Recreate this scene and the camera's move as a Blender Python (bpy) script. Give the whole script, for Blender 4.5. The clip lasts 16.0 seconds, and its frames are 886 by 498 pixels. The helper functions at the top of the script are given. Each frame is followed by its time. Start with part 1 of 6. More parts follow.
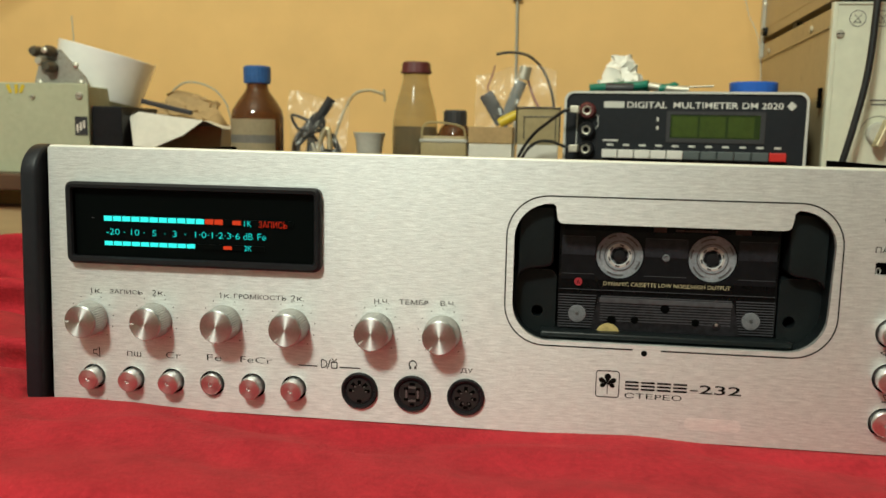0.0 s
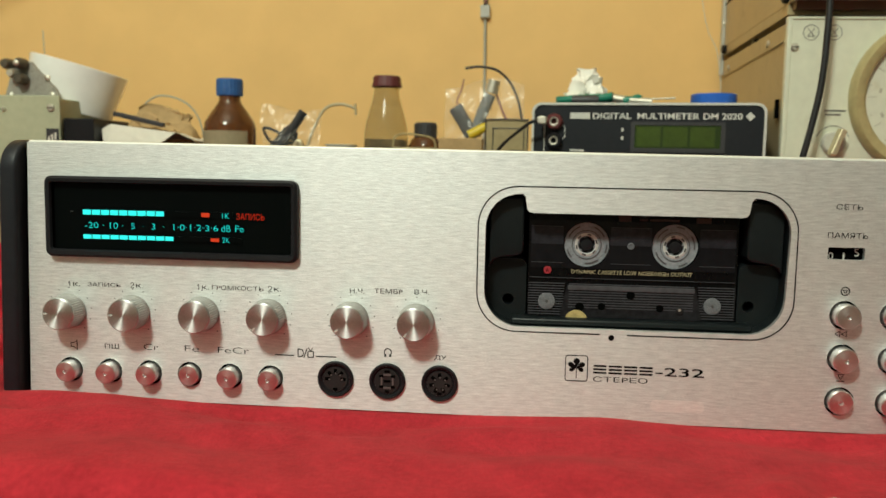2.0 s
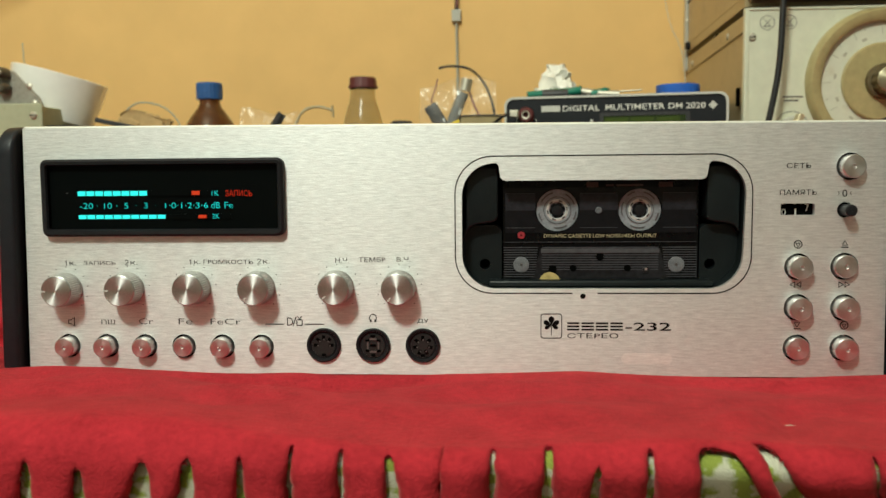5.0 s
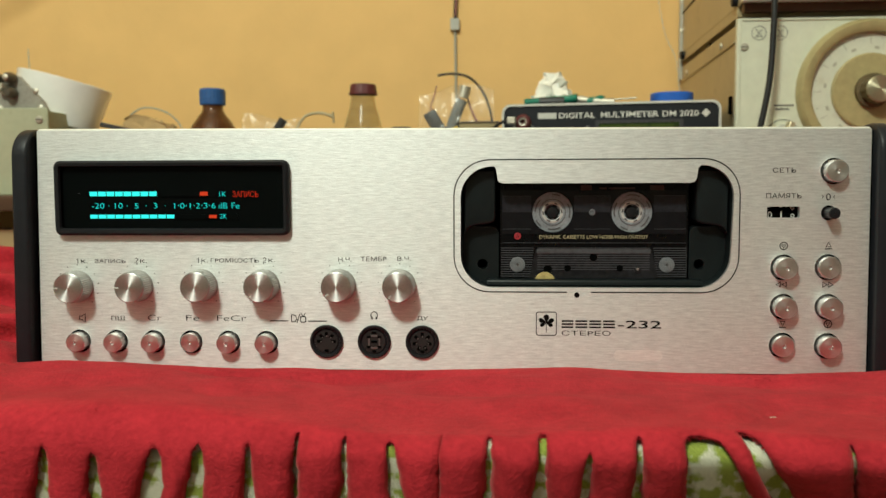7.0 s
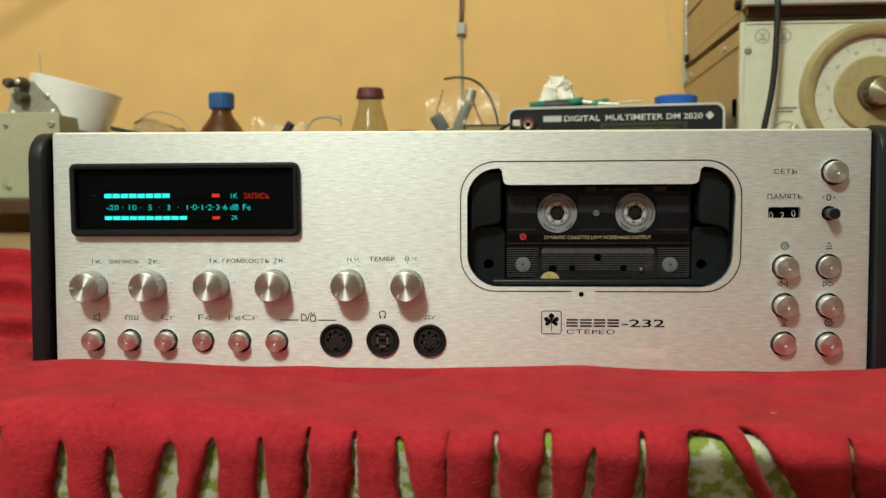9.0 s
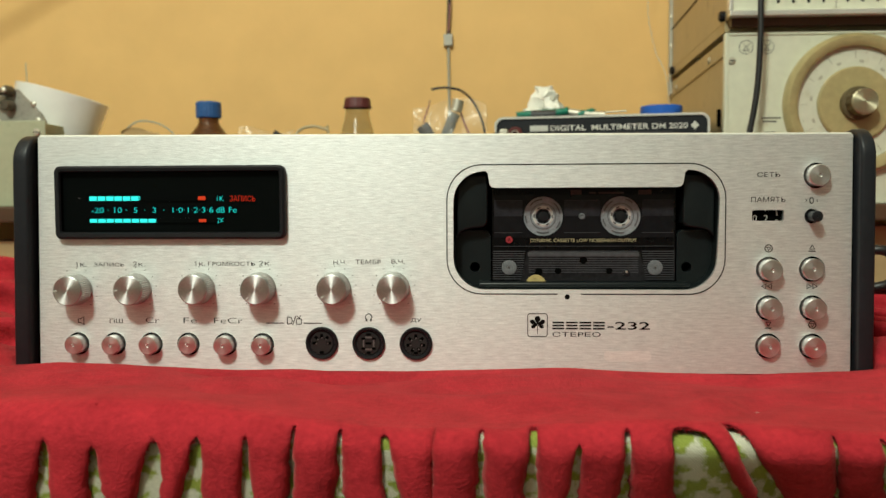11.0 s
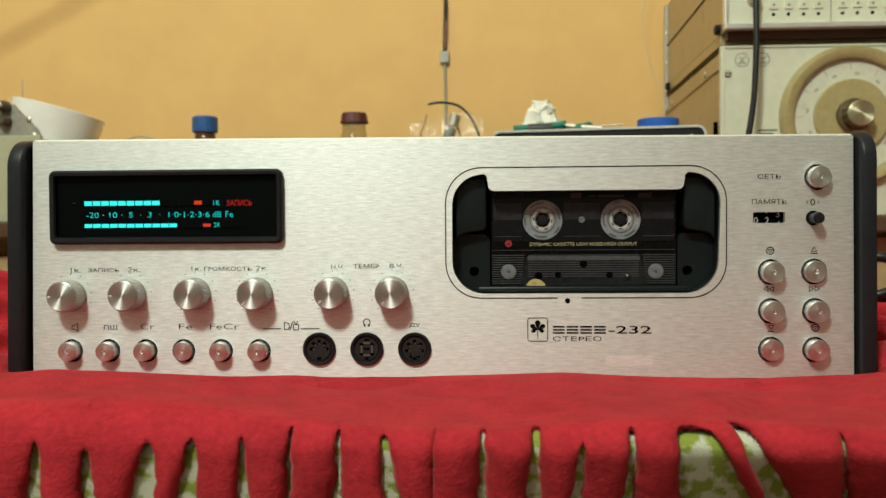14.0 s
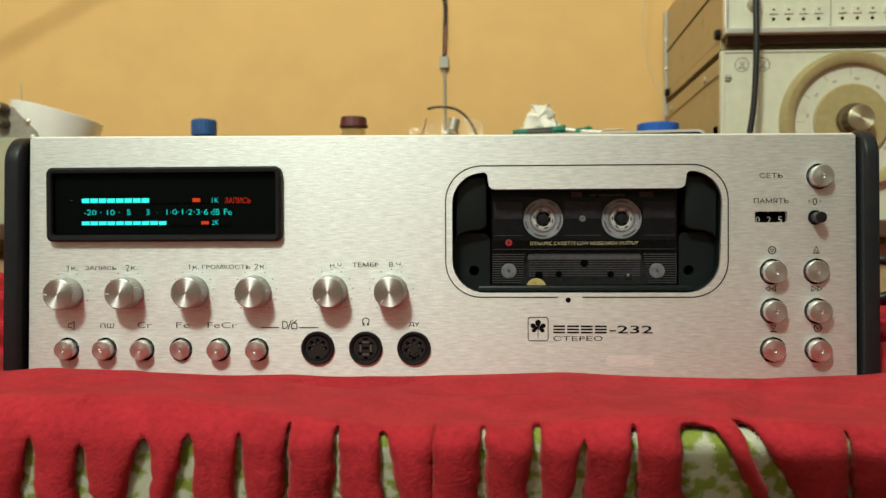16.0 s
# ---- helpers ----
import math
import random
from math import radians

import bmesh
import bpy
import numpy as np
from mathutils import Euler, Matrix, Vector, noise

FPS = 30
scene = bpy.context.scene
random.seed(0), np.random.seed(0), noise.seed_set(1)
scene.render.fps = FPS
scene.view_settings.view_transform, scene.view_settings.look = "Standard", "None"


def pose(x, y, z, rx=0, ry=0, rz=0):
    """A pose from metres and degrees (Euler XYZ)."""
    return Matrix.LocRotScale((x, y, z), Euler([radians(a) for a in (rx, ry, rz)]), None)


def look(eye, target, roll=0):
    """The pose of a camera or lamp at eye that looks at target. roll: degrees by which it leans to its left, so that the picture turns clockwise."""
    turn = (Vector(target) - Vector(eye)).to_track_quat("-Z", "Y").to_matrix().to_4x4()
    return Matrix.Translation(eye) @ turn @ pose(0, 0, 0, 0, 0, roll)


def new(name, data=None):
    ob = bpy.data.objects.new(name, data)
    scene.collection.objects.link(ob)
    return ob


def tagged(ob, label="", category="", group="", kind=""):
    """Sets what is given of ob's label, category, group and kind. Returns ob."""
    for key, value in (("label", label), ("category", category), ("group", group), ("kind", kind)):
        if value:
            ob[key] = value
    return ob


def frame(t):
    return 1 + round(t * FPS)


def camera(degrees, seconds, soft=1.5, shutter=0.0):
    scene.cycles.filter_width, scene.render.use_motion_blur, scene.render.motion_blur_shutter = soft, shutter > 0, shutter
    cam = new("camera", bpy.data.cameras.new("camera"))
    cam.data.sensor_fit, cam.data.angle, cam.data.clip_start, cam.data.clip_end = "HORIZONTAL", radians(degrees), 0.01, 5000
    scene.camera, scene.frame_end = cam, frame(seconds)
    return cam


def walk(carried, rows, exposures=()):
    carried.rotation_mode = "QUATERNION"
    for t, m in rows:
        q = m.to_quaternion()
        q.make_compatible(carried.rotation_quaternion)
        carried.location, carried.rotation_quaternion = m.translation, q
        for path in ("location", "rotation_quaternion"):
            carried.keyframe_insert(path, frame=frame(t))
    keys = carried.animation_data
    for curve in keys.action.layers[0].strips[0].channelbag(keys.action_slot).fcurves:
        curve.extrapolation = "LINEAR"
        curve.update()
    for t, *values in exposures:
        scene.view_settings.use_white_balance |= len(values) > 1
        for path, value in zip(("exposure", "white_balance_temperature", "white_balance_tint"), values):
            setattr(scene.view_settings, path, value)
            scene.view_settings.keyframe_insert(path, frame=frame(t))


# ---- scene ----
cam = camera(55.6, 16.0)

PATH = [
    (0, (0.022, -0.388, 0.137), (-0.234, 1.577, -0.132), 1.2),
    (0.5, (0.021, -0.39, 0.132), (-0.221, 1.579, -0.12), 1.3),
    (1, (0.022, -0.395, 0.127), (-0.203, 1.579, -0.105), 1.3),
    (1.5, (0.023, -0.399, 0.122), (-0.179, 1.579, -0.093), 1.2),
    (2, (0.022, -0.403, 0.121), (-0.163, 1.578, -0.084), 1.1),
    (2.5, (0.023, -0.408, 0.118), (-0.156, 1.574, -0.085), 0.9),
    (3, (0.021, -0.413, 0.113), (-0.153, 1.569, -0.088), 0.7),
    (3.5, (0.021, -0.417, 0.109), (-0.146, 1.566, -0.086), 0.4),
    (4, (0.022, -0.42, 0.103), (-0.133, 1.565, -0.082), -0.1),
    (6.5, (0.025, -0.444, 0.097), (-0.098, 1.546, -0.051), -0.4),
    (7, (0.024, -0.446, 0.096), (-0.104, 1.544, -0.051), -0.2),
    (7.5, (0.024, -0.448, 0.097), (-0.112, 1.541, -0.05), -0.2),
    (8, (0.024, -0.451, 0.096), (-0.114, 1.539, -0.049), -0.2),
    (8.5, (0.025, -0.453, 0.094), (-0.113, 1.537, -0.049), -0.3),
    (9, (0.024, -0.455, 0.095), (-0.118, 1.535, -0.044), -0.3),
    (11.5, (0.025, -0.456, 0.086), (-0.082, 1.538, -0.006), -0.2),
    (12, (0.025, -0.455, 0.084), (-0.08, 1.54, 0.003), -0.2),
    (12.5, (0.025, -0.454, 0.081), (-0.081, 1.542, 0.015), -0.3),
    (13, (0.024, -0.454, 0.079), (-0.081, 1.543, 0.021), -0.3),
    (13.5, (0.024, -0.453, 0.078), (-0.081, 1.544, 0.025), -0.3),
    (14, (0.023, -0.452, 0.077), (-0.08, 1.545, 0.032), -0.4),
    (14.5, (0.022, -0.45, 0.074), (-0.076, 1.547, 0.038), -0.5),
    (15, (0.022, -0.45, 0.072), (-0.074, 1.548, 0.042), -0.4),
    (15.5, (0.022, -0.449, 0.071), (-0.073, 1.548, 0.049), -0.3),
    (16, (0.022, -0.449, 0.071), (-0.077, 1.549, 0.049), -0.2),
]
walk(cam, [(t, look(eye, target, roll)) for t, eye, target, roll in PATH])
cam.data.dof.use_dof = True
cam.data.dof.focus_distance, cam.data.dof.aperture_fstop = 0.45, 14.0

# ---- light ----
world = bpy.data.worlds.new("room_air")
scene.world = world
world.use_nodes = True
world.node_tree.nodes["Background"].inputs[0].default_value = (1.0, 0.82, 0.6, 1)
world.node_tree.nodes["Background"].inputs[1].default_value = 0.02


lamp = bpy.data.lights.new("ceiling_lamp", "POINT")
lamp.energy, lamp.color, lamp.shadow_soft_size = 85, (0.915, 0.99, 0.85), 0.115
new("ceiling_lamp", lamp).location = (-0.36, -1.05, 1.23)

# ---- materials ----
MATS = {}


def mat(name, colour, rough=0.5, metal=0.0, noise_scale=0.0, noise_amt=0.0, bump=0.0, bump_scale=200.0,
        stretch=(1, 1, 1), emit=None, strength=0.0, trans=0.0, alpha=1.0, coat=0.0, sheen=0.0, ior=1.45, spots=0.0, spot_colour=(0.1, 0.08, 0.05)):
    """A plain surface with colour variation at two scales and fine relief."""
    m = bpy.data.materials.new(name)
    m.use_nodes = True
    nt = m.node_tree
    b = nt.nodes["Principled BSDF"]
    b.inputs["Base Color"].default_value = (*colour, 1)
    b.inputs["Roughness"].default_value = rough
    b.inputs["Metallic"].default_value = metal
    b.inputs["IOR"].default_value = ior
    b.inputs["Transmission Weight"].default_value = trans
    b.inputs["Alpha"].default_value = alpha
    b.inputs["Coat Weight"].default_value = coat
    b.inputs["Sheen Weight"].default_value = sheen
    if emit:
        b.inputs["Emission Color"].default_value = (*emit, 1)
        b.inputs["Emission Strength"].default_value = strength
    if noise_amt or bump or spots:
        co = nt.nodes.new("ShaderNodeTexCoord")
        mp = nt.nodes.new("ShaderNodeMapping")
        mp.inputs["Scale"].default_value = stretch
        nt.links.new(co.outputs["Object"], mp.inputs["Vector"])
    if noise_amt:
        n1 = nt.nodes.new("ShaderNodeTexNoise")
        n1.inputs["Scale"].default_value, n1.inputs["Detail"].default_value = noise_scale, 6
        n2 = nt.nodes.new("ShaderNodeTexNoise")
        n2.inputs["Scale"].default_value, n2.inputs["Detail"].default_value = noise_scale * 7, 3
        add = nt.nodes.new("ShaderNodeMath")
        add.operation = "ADD"
        ramp = nt.nodes.new("ShaderNodeMapRange")
        ramp.inputs["From Min"].default_value, ramp.inputs["From Max"].default_value = 0.6, 1.4
        ramp.inputs["To Min"].default_value, ramp.inputs["To Max"].default_value = 1 - noise_amt, 1 + noise_amt
        mul = nt.nodes.new("ShaderNodeVectorMath")
        mul.operation = "SCALE"
        mul.inputs[0].default_value = colour
        for n in (n1, n2):
            nt.links.new(mp.outputs[0], n.inputs["Vector"])
        nt.links.new(n1.outputs["Fac"], add.inputs[0])
        nt.links.new(n2.outputs["Fac"], add.inputs[1])
        nt.links.new(add.outputs[0], ramp.inputs["Value"])
        nt.links.new(ramp.outputs[0], mul.inputs["Scale"])
        out = mul.outputs[0]
        if spots:
            n3 = nt.nodes.new("ShaderNodeTexNoise")
            n3.inputs["Scale"].default_value, n3.inputs["Detail"].default_value = noise_scale * 2.3, 8
            nt.links.new(co.outputs["Object"], n3.inputs["Vector"])
            thr = nt.nodes.new("ShaderNodeMapRange")
            thr.inputs["From Min"].default_value, thr.inputs["From Max"].default_value = 0.62, 0.72
            thr.inputs["To Min"].default_value, thr.inputs["To Max"].default_value = 0.0, spots
            mix = nt.nodes.new("ShaderNodeMix")
            mix.data_type = "RGBA"
            nt.links.new(n3.outputs["Fac"], thr.inputs["Value"])
            nt.links.new(thr.outputs[0], mix.inputs[0])
            nt.links.new(out, mix.inputs[6])
            mix.inputs[7].default_value = (*spot_colour, 1)
            out = mix.outputs[2]
        nt.links.new(out, b.inputs["Base Color"])
    if bump:
        nb = nt.nodes.new("ShaderNodeTexNoise")
        nb.inputs["Scale"].default_value, nb.inputs["Detail"].default_value = bump_scale, 4
        bp = nt.nodes.new("ShaderNodeBump")
        bp.inputs["Strength"].default_value, bp.inputs["Distance"].default_value = bump, 0.001
        nt.links.new(mp.outputs[0], nb.inputs["Vector"])
        nt.links.new(nb.outputs["Fac"], bp.inputs["Height"])
        nt.links.new(bp.outputs[0], b.inputs["Normal"])
    MATS[name] = m
    return m


BRUSHED = mat("brushed_aluminium", (0.725, 0.745, 0.735), 0.57, 0.80, 210, 0.26, 0.14, 330, stretch=(0.7, 1, 5))
_n = BRUSHED.node_tree
_b = _n.nodes["Principled BSDF"]
_b.inputs["Anisotropic"].default_value = 0.55
_t = _n.nodes.new("ShaderNodeCombineXYZ")
_t.inputs[2].default_value = 1.0
_n.links.new(_t.outputs[0], _b.inputs["Tangent"])



def turned(m, amount):
    """Fine concentric lathe marks: the gloss spreads across the rings."""
    n = m.node_tree
    b = n.nodes["Principled BSDF"]
    b.inputs["Anisotropic"].default_value = amount
    t = n.nodes.new("ShaderNodeTangent")
    t.direction_type, t.axis = "RADIAL", "Y"
    n.links.new(t.outputs[0], b.inputs["Tangent"])
    b.inputs["Anisotropic Rotation"].default_value = 0.25
    return m


TURNED = turned(mat("turned_aluminium", (0.64, 0.645, 0.64), 0.46, 1.0, 150, 0.12), 0.86)

KNURL = mat("knurled_aluminium", (0.47, 0.455, 0.43), 0.38, 1.0, 60, 0.12)
BUTTON_METAL = turned(mat("satin_aluminium", (0.72, 0.70, 0.69), 0.37, 1.0, 120, 0.10), 0.45)
BLACK = mat("black_plastic", (0.012, 0.012, 0.014), 0.38, 0, 40, 0.25, 0.06, 900, ior=1.3)
# near black with no gloss, so the dark of holes is in the colour
HOLE = mat("hole_black", (0.002, 0.002, 0.002), 0.9, ior=1.05)
INK = mat("black_print", (0.006, 0.005, 0.005), 0.7, ior=1.1)
CHEEK = mat("charcoal_plastic", (0.016, 0.0175, 0.021), 0.40, 0, 30, 0.15, 0.10, 1200, ior=1.3)
WELL = mat("dark_green_grey_plastic", (0.008, 0.011, 0.012), 0.34, 0, 40, 0.15, 0.08, 1000, ior=1.3)
PANEL = mat("display_black", (0.002, 0.003, 0.003), 0.3, 0, 0, 0, ior=1.15)
VFD = mat("cyan_phosphor", (0.005, 0.03, 0.03), 0.5, ior=1.08, emit=(0.035, 0.84, 0.74), strength=1.2)
VFD_DIM = mat("cyan_phosphor_text", (0.005, 0.03, 0.03), 0.5, ior=1.08, emit=(0.012, 0.72, 0.63), strength=1.1)
VFD_RED = mat("red_phosphor", (0.03, 0.005, 0.004), 0.5, ior=1.08, emit=(1.0, 0.075, 0.02), strength=0.6)
VFD_RED_TEXT = mat("red_phosphor_text", (0.03, 0.005, 0.004), 0.5, ior=1.08, emit=(1.0, 0.05, 0.015), strength=0.42)
COVER = mat("grey_enamel_cover", (0.10, 0.10, 0.10), 0.5, 0.2, 20, 0.1, 0.1, 600)
SHELL = mat("smoky_cassette_plastic", (0.0038, 0.0034, 0.0038), 0.22, 0, 40, 0.3, ior=1.22)
SHELL_BAND = mat("smoky_clear_window", (0.0072, 0.0068, 0.0085), 0.16, 0, 30, 0.35, ior=1.30)
HEAD_BLOCK = mat("smoky_head_block", (0.014, 0.0135, 0.016), 0.2, 0, 60, 0.6, ior=1.3)
# paler grey that stands in for the reflection on the cassette window
BAND_REFLECTION = mat("grey_band_reflection", (0.022, 0.0215, 0.027), 0.22, 0, 45, 0.45, ior=1.32)
RIB = mat("smoky_ribs", (0.052, 0.052, 0.060), 0.25, 0, 60, 0.25, ior=1.35)
HUB = mat("clear_white_hub", (0.31, 0.33, 0.36), 0.16, 0, 150, 0.35, trans=0.25)
HUB_DARK = mat("hub_slot_grey", (0.075, 0.072, 0.075), 0.4)
GOLD = mat("gold_print", (0.46, 0.40, 0.24), 0.45)
LABEL_RED = mat("red_print", (0.30, 0.02, 0.03), 0.5)
LABEL_MAROON = mat("dim_maroon_print", (0.050, 0.022, 0.016), 0.5)
PAD = mat("yellow_felt", (0.46, 0.35, 0.14), 0.9, 0, 300, 0.3)
ROLLER = mat("grey_white_roller", (0.135, 0.145, 0.158), 0.35, 0, 260, 0.5)
WHITE_DIGIT = mat("white_digit", (0.50, 0.49, 0.46), 0.6)

FLEECE = mat("red_fleece", (0.385, 0.0240, 0.0340), 0.95, 0, 48, 0.28, 0.6, 700, ior=1.12, sheen=0.22)
FLEECE.node_tree.nodes["Principled BSDF"].inputs["Sheen Tint"].default_value = (1.0, 0.34, 0.30, 1)
FLEECE.node_tree.nodes["Principled BSDF"].inputs["Sheen Roughness"].default_value = 0.42
# pale paint of the unseen walls, toned for the light they bounce
BOUNCE_WALL = mat("bounce_wall_paint", (0.30, 0.285, 0.25), 0.8, 0, 2.2, 0.06, 0.2, 120)
WALL = mat("ochre_wall_paint", (0.875, 0.548, 0.212), 0.75, 0, 2.2, 0.07, 0.25, 120)
CEIL = mat("white_ceiling_paint", (0.66, 0.62, 0.54), 0.85, 0, 3, 0.04, 0.1, 100)
FLOORM = mat("brown_floor_boards", (0.22, 0.13, 0.07), 0.5, 0, 3, 0.25, 0.1, 60, stretch=(1, 8, 1))
SHELF = mat("dark_varnished_board", (0.10, 0.055, 0.03), 0.45, 0, 8, 0.35, 0.1, 90, stretch=(0.15, 1, 1))
TABLE = mat("brown_table_board", (0.20, 0.11, 0.05), 0.5, 0, 8, 0.3, 0.1, 90, stretch=(0.15, 1, 1))

# green and white woven cover: blocks of green weave on white
WEAVE = bpy.data.materials.new("green_white_weave")
WEAVE.use_nodes = True
_n = WEAVE.node_tree
_b = _n.nodes["Principled BSDF"]
_b.inputs["Roughness"].default_value = 0.9
_co = _n.nodes.new("ShaderNodeTexCoord")
_br = _n.nodes.new("ShaderNodeTexNoise")
_br.inputs["Scale"].default_value, _br.inputs["Detail"].default_value = 140, 4.5
_th = _n.nodes.new("ShaderNodeMapRange")
_th.inputs["From Min"].default_value, _th.inputs["From Max"].default_value = 0.46, 0.53
_wa = _n.nodes.new("ShaderNodeTexWave")
_wa.bands_direction = "DIAGONAL"
_wa.inputs["Scale"].default_value, _wa.inputs["Distortion"].default_value = 520, 3.5
_wa.inputs["Detail"].default_value, _wa.inputs["Detail Scale"].default_value = 2, 1.5
_mi = _n.nodes.new("ShaderNodeMix")
_mi.data_type = "RGBA"
_mi.inputs[6].default_value, _mi.inputs[7].default_value = (0.34, 0.42, 0.065, 1), (0.74, 0.75, 0.58, 1)
_mw = _n.nodes.new("ShaderNodeMix")
_mw.data_type, _mw.blend_type = "RGBA", "MULTIPLY"
_mw.inputs[0].default_value = 0.5
_bp = _n.nodes.new("ShaderNodeBump")
_bp.inputs["Strength"].default_value, _bp.inputs["Distance"].default_value = 0.5, 0.0006
_sn = _n.nodes.new("ShaderNodeVectorMath")
_sn.operation = "SNAP"
_sn.inputs[1].default_value = (0.0010, 0.5, 0.0008)
_n.links.new(_co.outputs["Object"], _sn.inputs[0])
_n.links.new(_sn.outputs[0], _br.inputs["Vector"])
_mp = _n.nodes.new("ShaderNodeMapping")
_mp.inputs["Scale"].default_value = (1, 0, 1)
_n.links.new(_co.outputs["Object"], _mp.inputs["Vector"])
_n.links.new(_mp.outputs[0], _wa.inputs["Vector"])
_n.links.new(_br.outputs["Fac"], _th.inputs["Value"])
_n.links.new(_th.outputs[0], _mi.inputs[0])
_n.links.new(_mi.outputs[2], _mw.inputs[6])
_n.links.new(_wa.outputs["Color"], _mw.inputs[7])
_n.links.new(_mw.outputs[2], _b.inputs["Base Color"])
_n.links.new(_wa.outputs["Fac"], _bp.inputs["Height"])
_n.links.new(_bp.outputs[0], _b.inputs["Normal"])


# ---- mesh helpers ----
def link_mesh(name, bm, material, parent=None, label="", smooth=None, loc=None):
    me = bpy.data.meshes.new(name)
    bmesh.ops.recalc_face_normals(bm, faces=bm.faces[:])
    if smooth is not None:
        for f in bm.faces:
            f.smooth = True
        for e in bm.edges:
            if len(e.link_faces) == 2 and e.calc_face_angle(0) > radians(smooth):
                e.smooth = False
    bm.to_mesh(me)
    bm.free()
    for m in material if isinstance(material, (list, tuple)) else [material]:
        me.materials.append(m)
    ob = new(name, me)
    if parent is not None:
        ob.parent = parent
    if loc is not None:
        ob.matrix_basis = loc if isinstance(loc, Matrix) else Matrix.Translation(loc)
    if label:
        ob["label"] = label
    return ob


def part(name, bm, material, parent, label="", smooth=None, loc=None):
    return link_mesh(name, bm, material, parent, label, smooth, loc)


def thing(name, label, category, loc=(0, 0, 0), rz=0, group="", kind=""):
    ob = new(name)
    ob.empty_display_size = 0.02
    ob.matrix_basis = pose(*loc, 0, 0, rz)
    return tagged(ob, label, category, group, kind)


def box(x0, x1, y0, y1, z0, z1, bevel=0.0, bm=None, seg=2):
    own = bmesh.new()
    bmesh.ops.create_cube(own, size=1)
    for v in own.verts:
        v.co = Vector(((x0 + x1) / 2 + v.co.x * (x1 - x0), (y0 + y1) / 2 + v.co.y * (y1 - y0), (z0 + z1) / 2 + v.co.z * (z1 - z0)))
    if bevel:
        bmesh.ops.bevel(own, geom=own.edges[:], offset=bevel, segments=seg, affect="EDGES", profile=0.5)
    return join(bm, own)


def join(bm, own, m=None, mi=None):
    """Adds own to bm (or returns own), moved by m, with the material index mi."""
    if m is not None:
        bmesh.ops.transform(own, matrix=m, verts=own.verts[:])
    if mi is not None:
        for f in own.faces:
            f.material_index = mi
    if bm is None:
        return own
    me = bpy.data.meshes.new("tmp")
    own.to_mesh(me)
    own.free()
    bm.from_mesh(me)
    bpy.data.meshes.remove(me)
    return bm


def lathe(profile, n=32, axis="z", bm=None, wave=None):
    """A turned body: (radius, height) pairs about the axis; for axis y, heights go to -y."""
    own = bmesh.new()
    rings = []
    for r, h in profile:
        if r < 1e-7:
            rings.append([own.verts.new((0, 0, h))])
        else:
            rings.append([own.verts.new(((r + (wave(i, r) if wave else 0)) * math.cos(2 * math.pi * i / n), (r + (wave(i, r) if wave else 0)) * math.sin(2 * math.pi * i / n), h)) for i in range(n)])
    for a, b in zip(rings, rings[1:]):
        for i in range(n):
            j = (i + 1) % n
            q = [a[i % len(a)], a[j % len(a)], b[j % len(b)], b[i % len(b)]]
            q = list(dict.fromkeys(q))
            if len(q) > 2:
                own.faces.new(q)
    if axis == "y":
        bmesh.ops.transform(own, matrix=Matrix.Rotation(radians(90), 4, "X"), verts=own.verts[:])
    return join(bm, own)


def rrect(x0, x1, z0, z1, r, n=6):
    """A rounded rectangle's outline, counter-clockwise."""
    pts = []
    for cx, cz, a in ((x1 - r, z0 + r, -90), (x1 - r, z1 - r, 0), (x0 + r, z1 - r, 90), (x0 + r, z0 + r, 180)):
        for i in range(n + 1):
            t = radians(a + 90 * i / n)
            pts.append((cx + r * math.cos(t), cz + r * math.sin(t)))
    return pts


def circle(cx, cz, r, n=28):
    return [(cx + r * math.cos(2 * math.pi * i / n), cz + r * math.sin(2 * math.pi * i / n)) for i in range(n)]


def sheet(outer, holes, y0, y1):
    """A flat plate in the x-z plane from y0 (front) to y1, with holes through it."""
    bm = bmesh.new()
    edges = []
    for loop in (outer, *holes):
        vs = [bm.verts.new((x, y0, z)) for x, z in loop]
        edges += [bm.edges.new((vs[i], vs[(i + 1) % len(vs)])) for i in range(len(vs))]
    bmesh.ops.triangle_fill(bm, use_beauty=True, use_dissolve=False, edges=edges)
    back = bmesh.ops.extrude_face_region(bm, geom=bm.faces[:])
    for v in back["geom"]:
        if isinstance(v, bmesh.types.BMVert):
            v.co.y = y1
    return bm


def ring_wall(loop, y0, y1, bm=None):
    """The side wall of an opening whose outline is loop."""
    own = bmesh.new()
    a = [own.verts.new((x, y0, z)) for x, z in loop]
    b = [own.verts.new((x, y1, z)) for x, z in loop]
    for i in range(len(loop)):
        j = (i + 1) % len(loop)
        own.faces.new((a[i], a[j], b[j], b[i]))
    return join(bm, own)


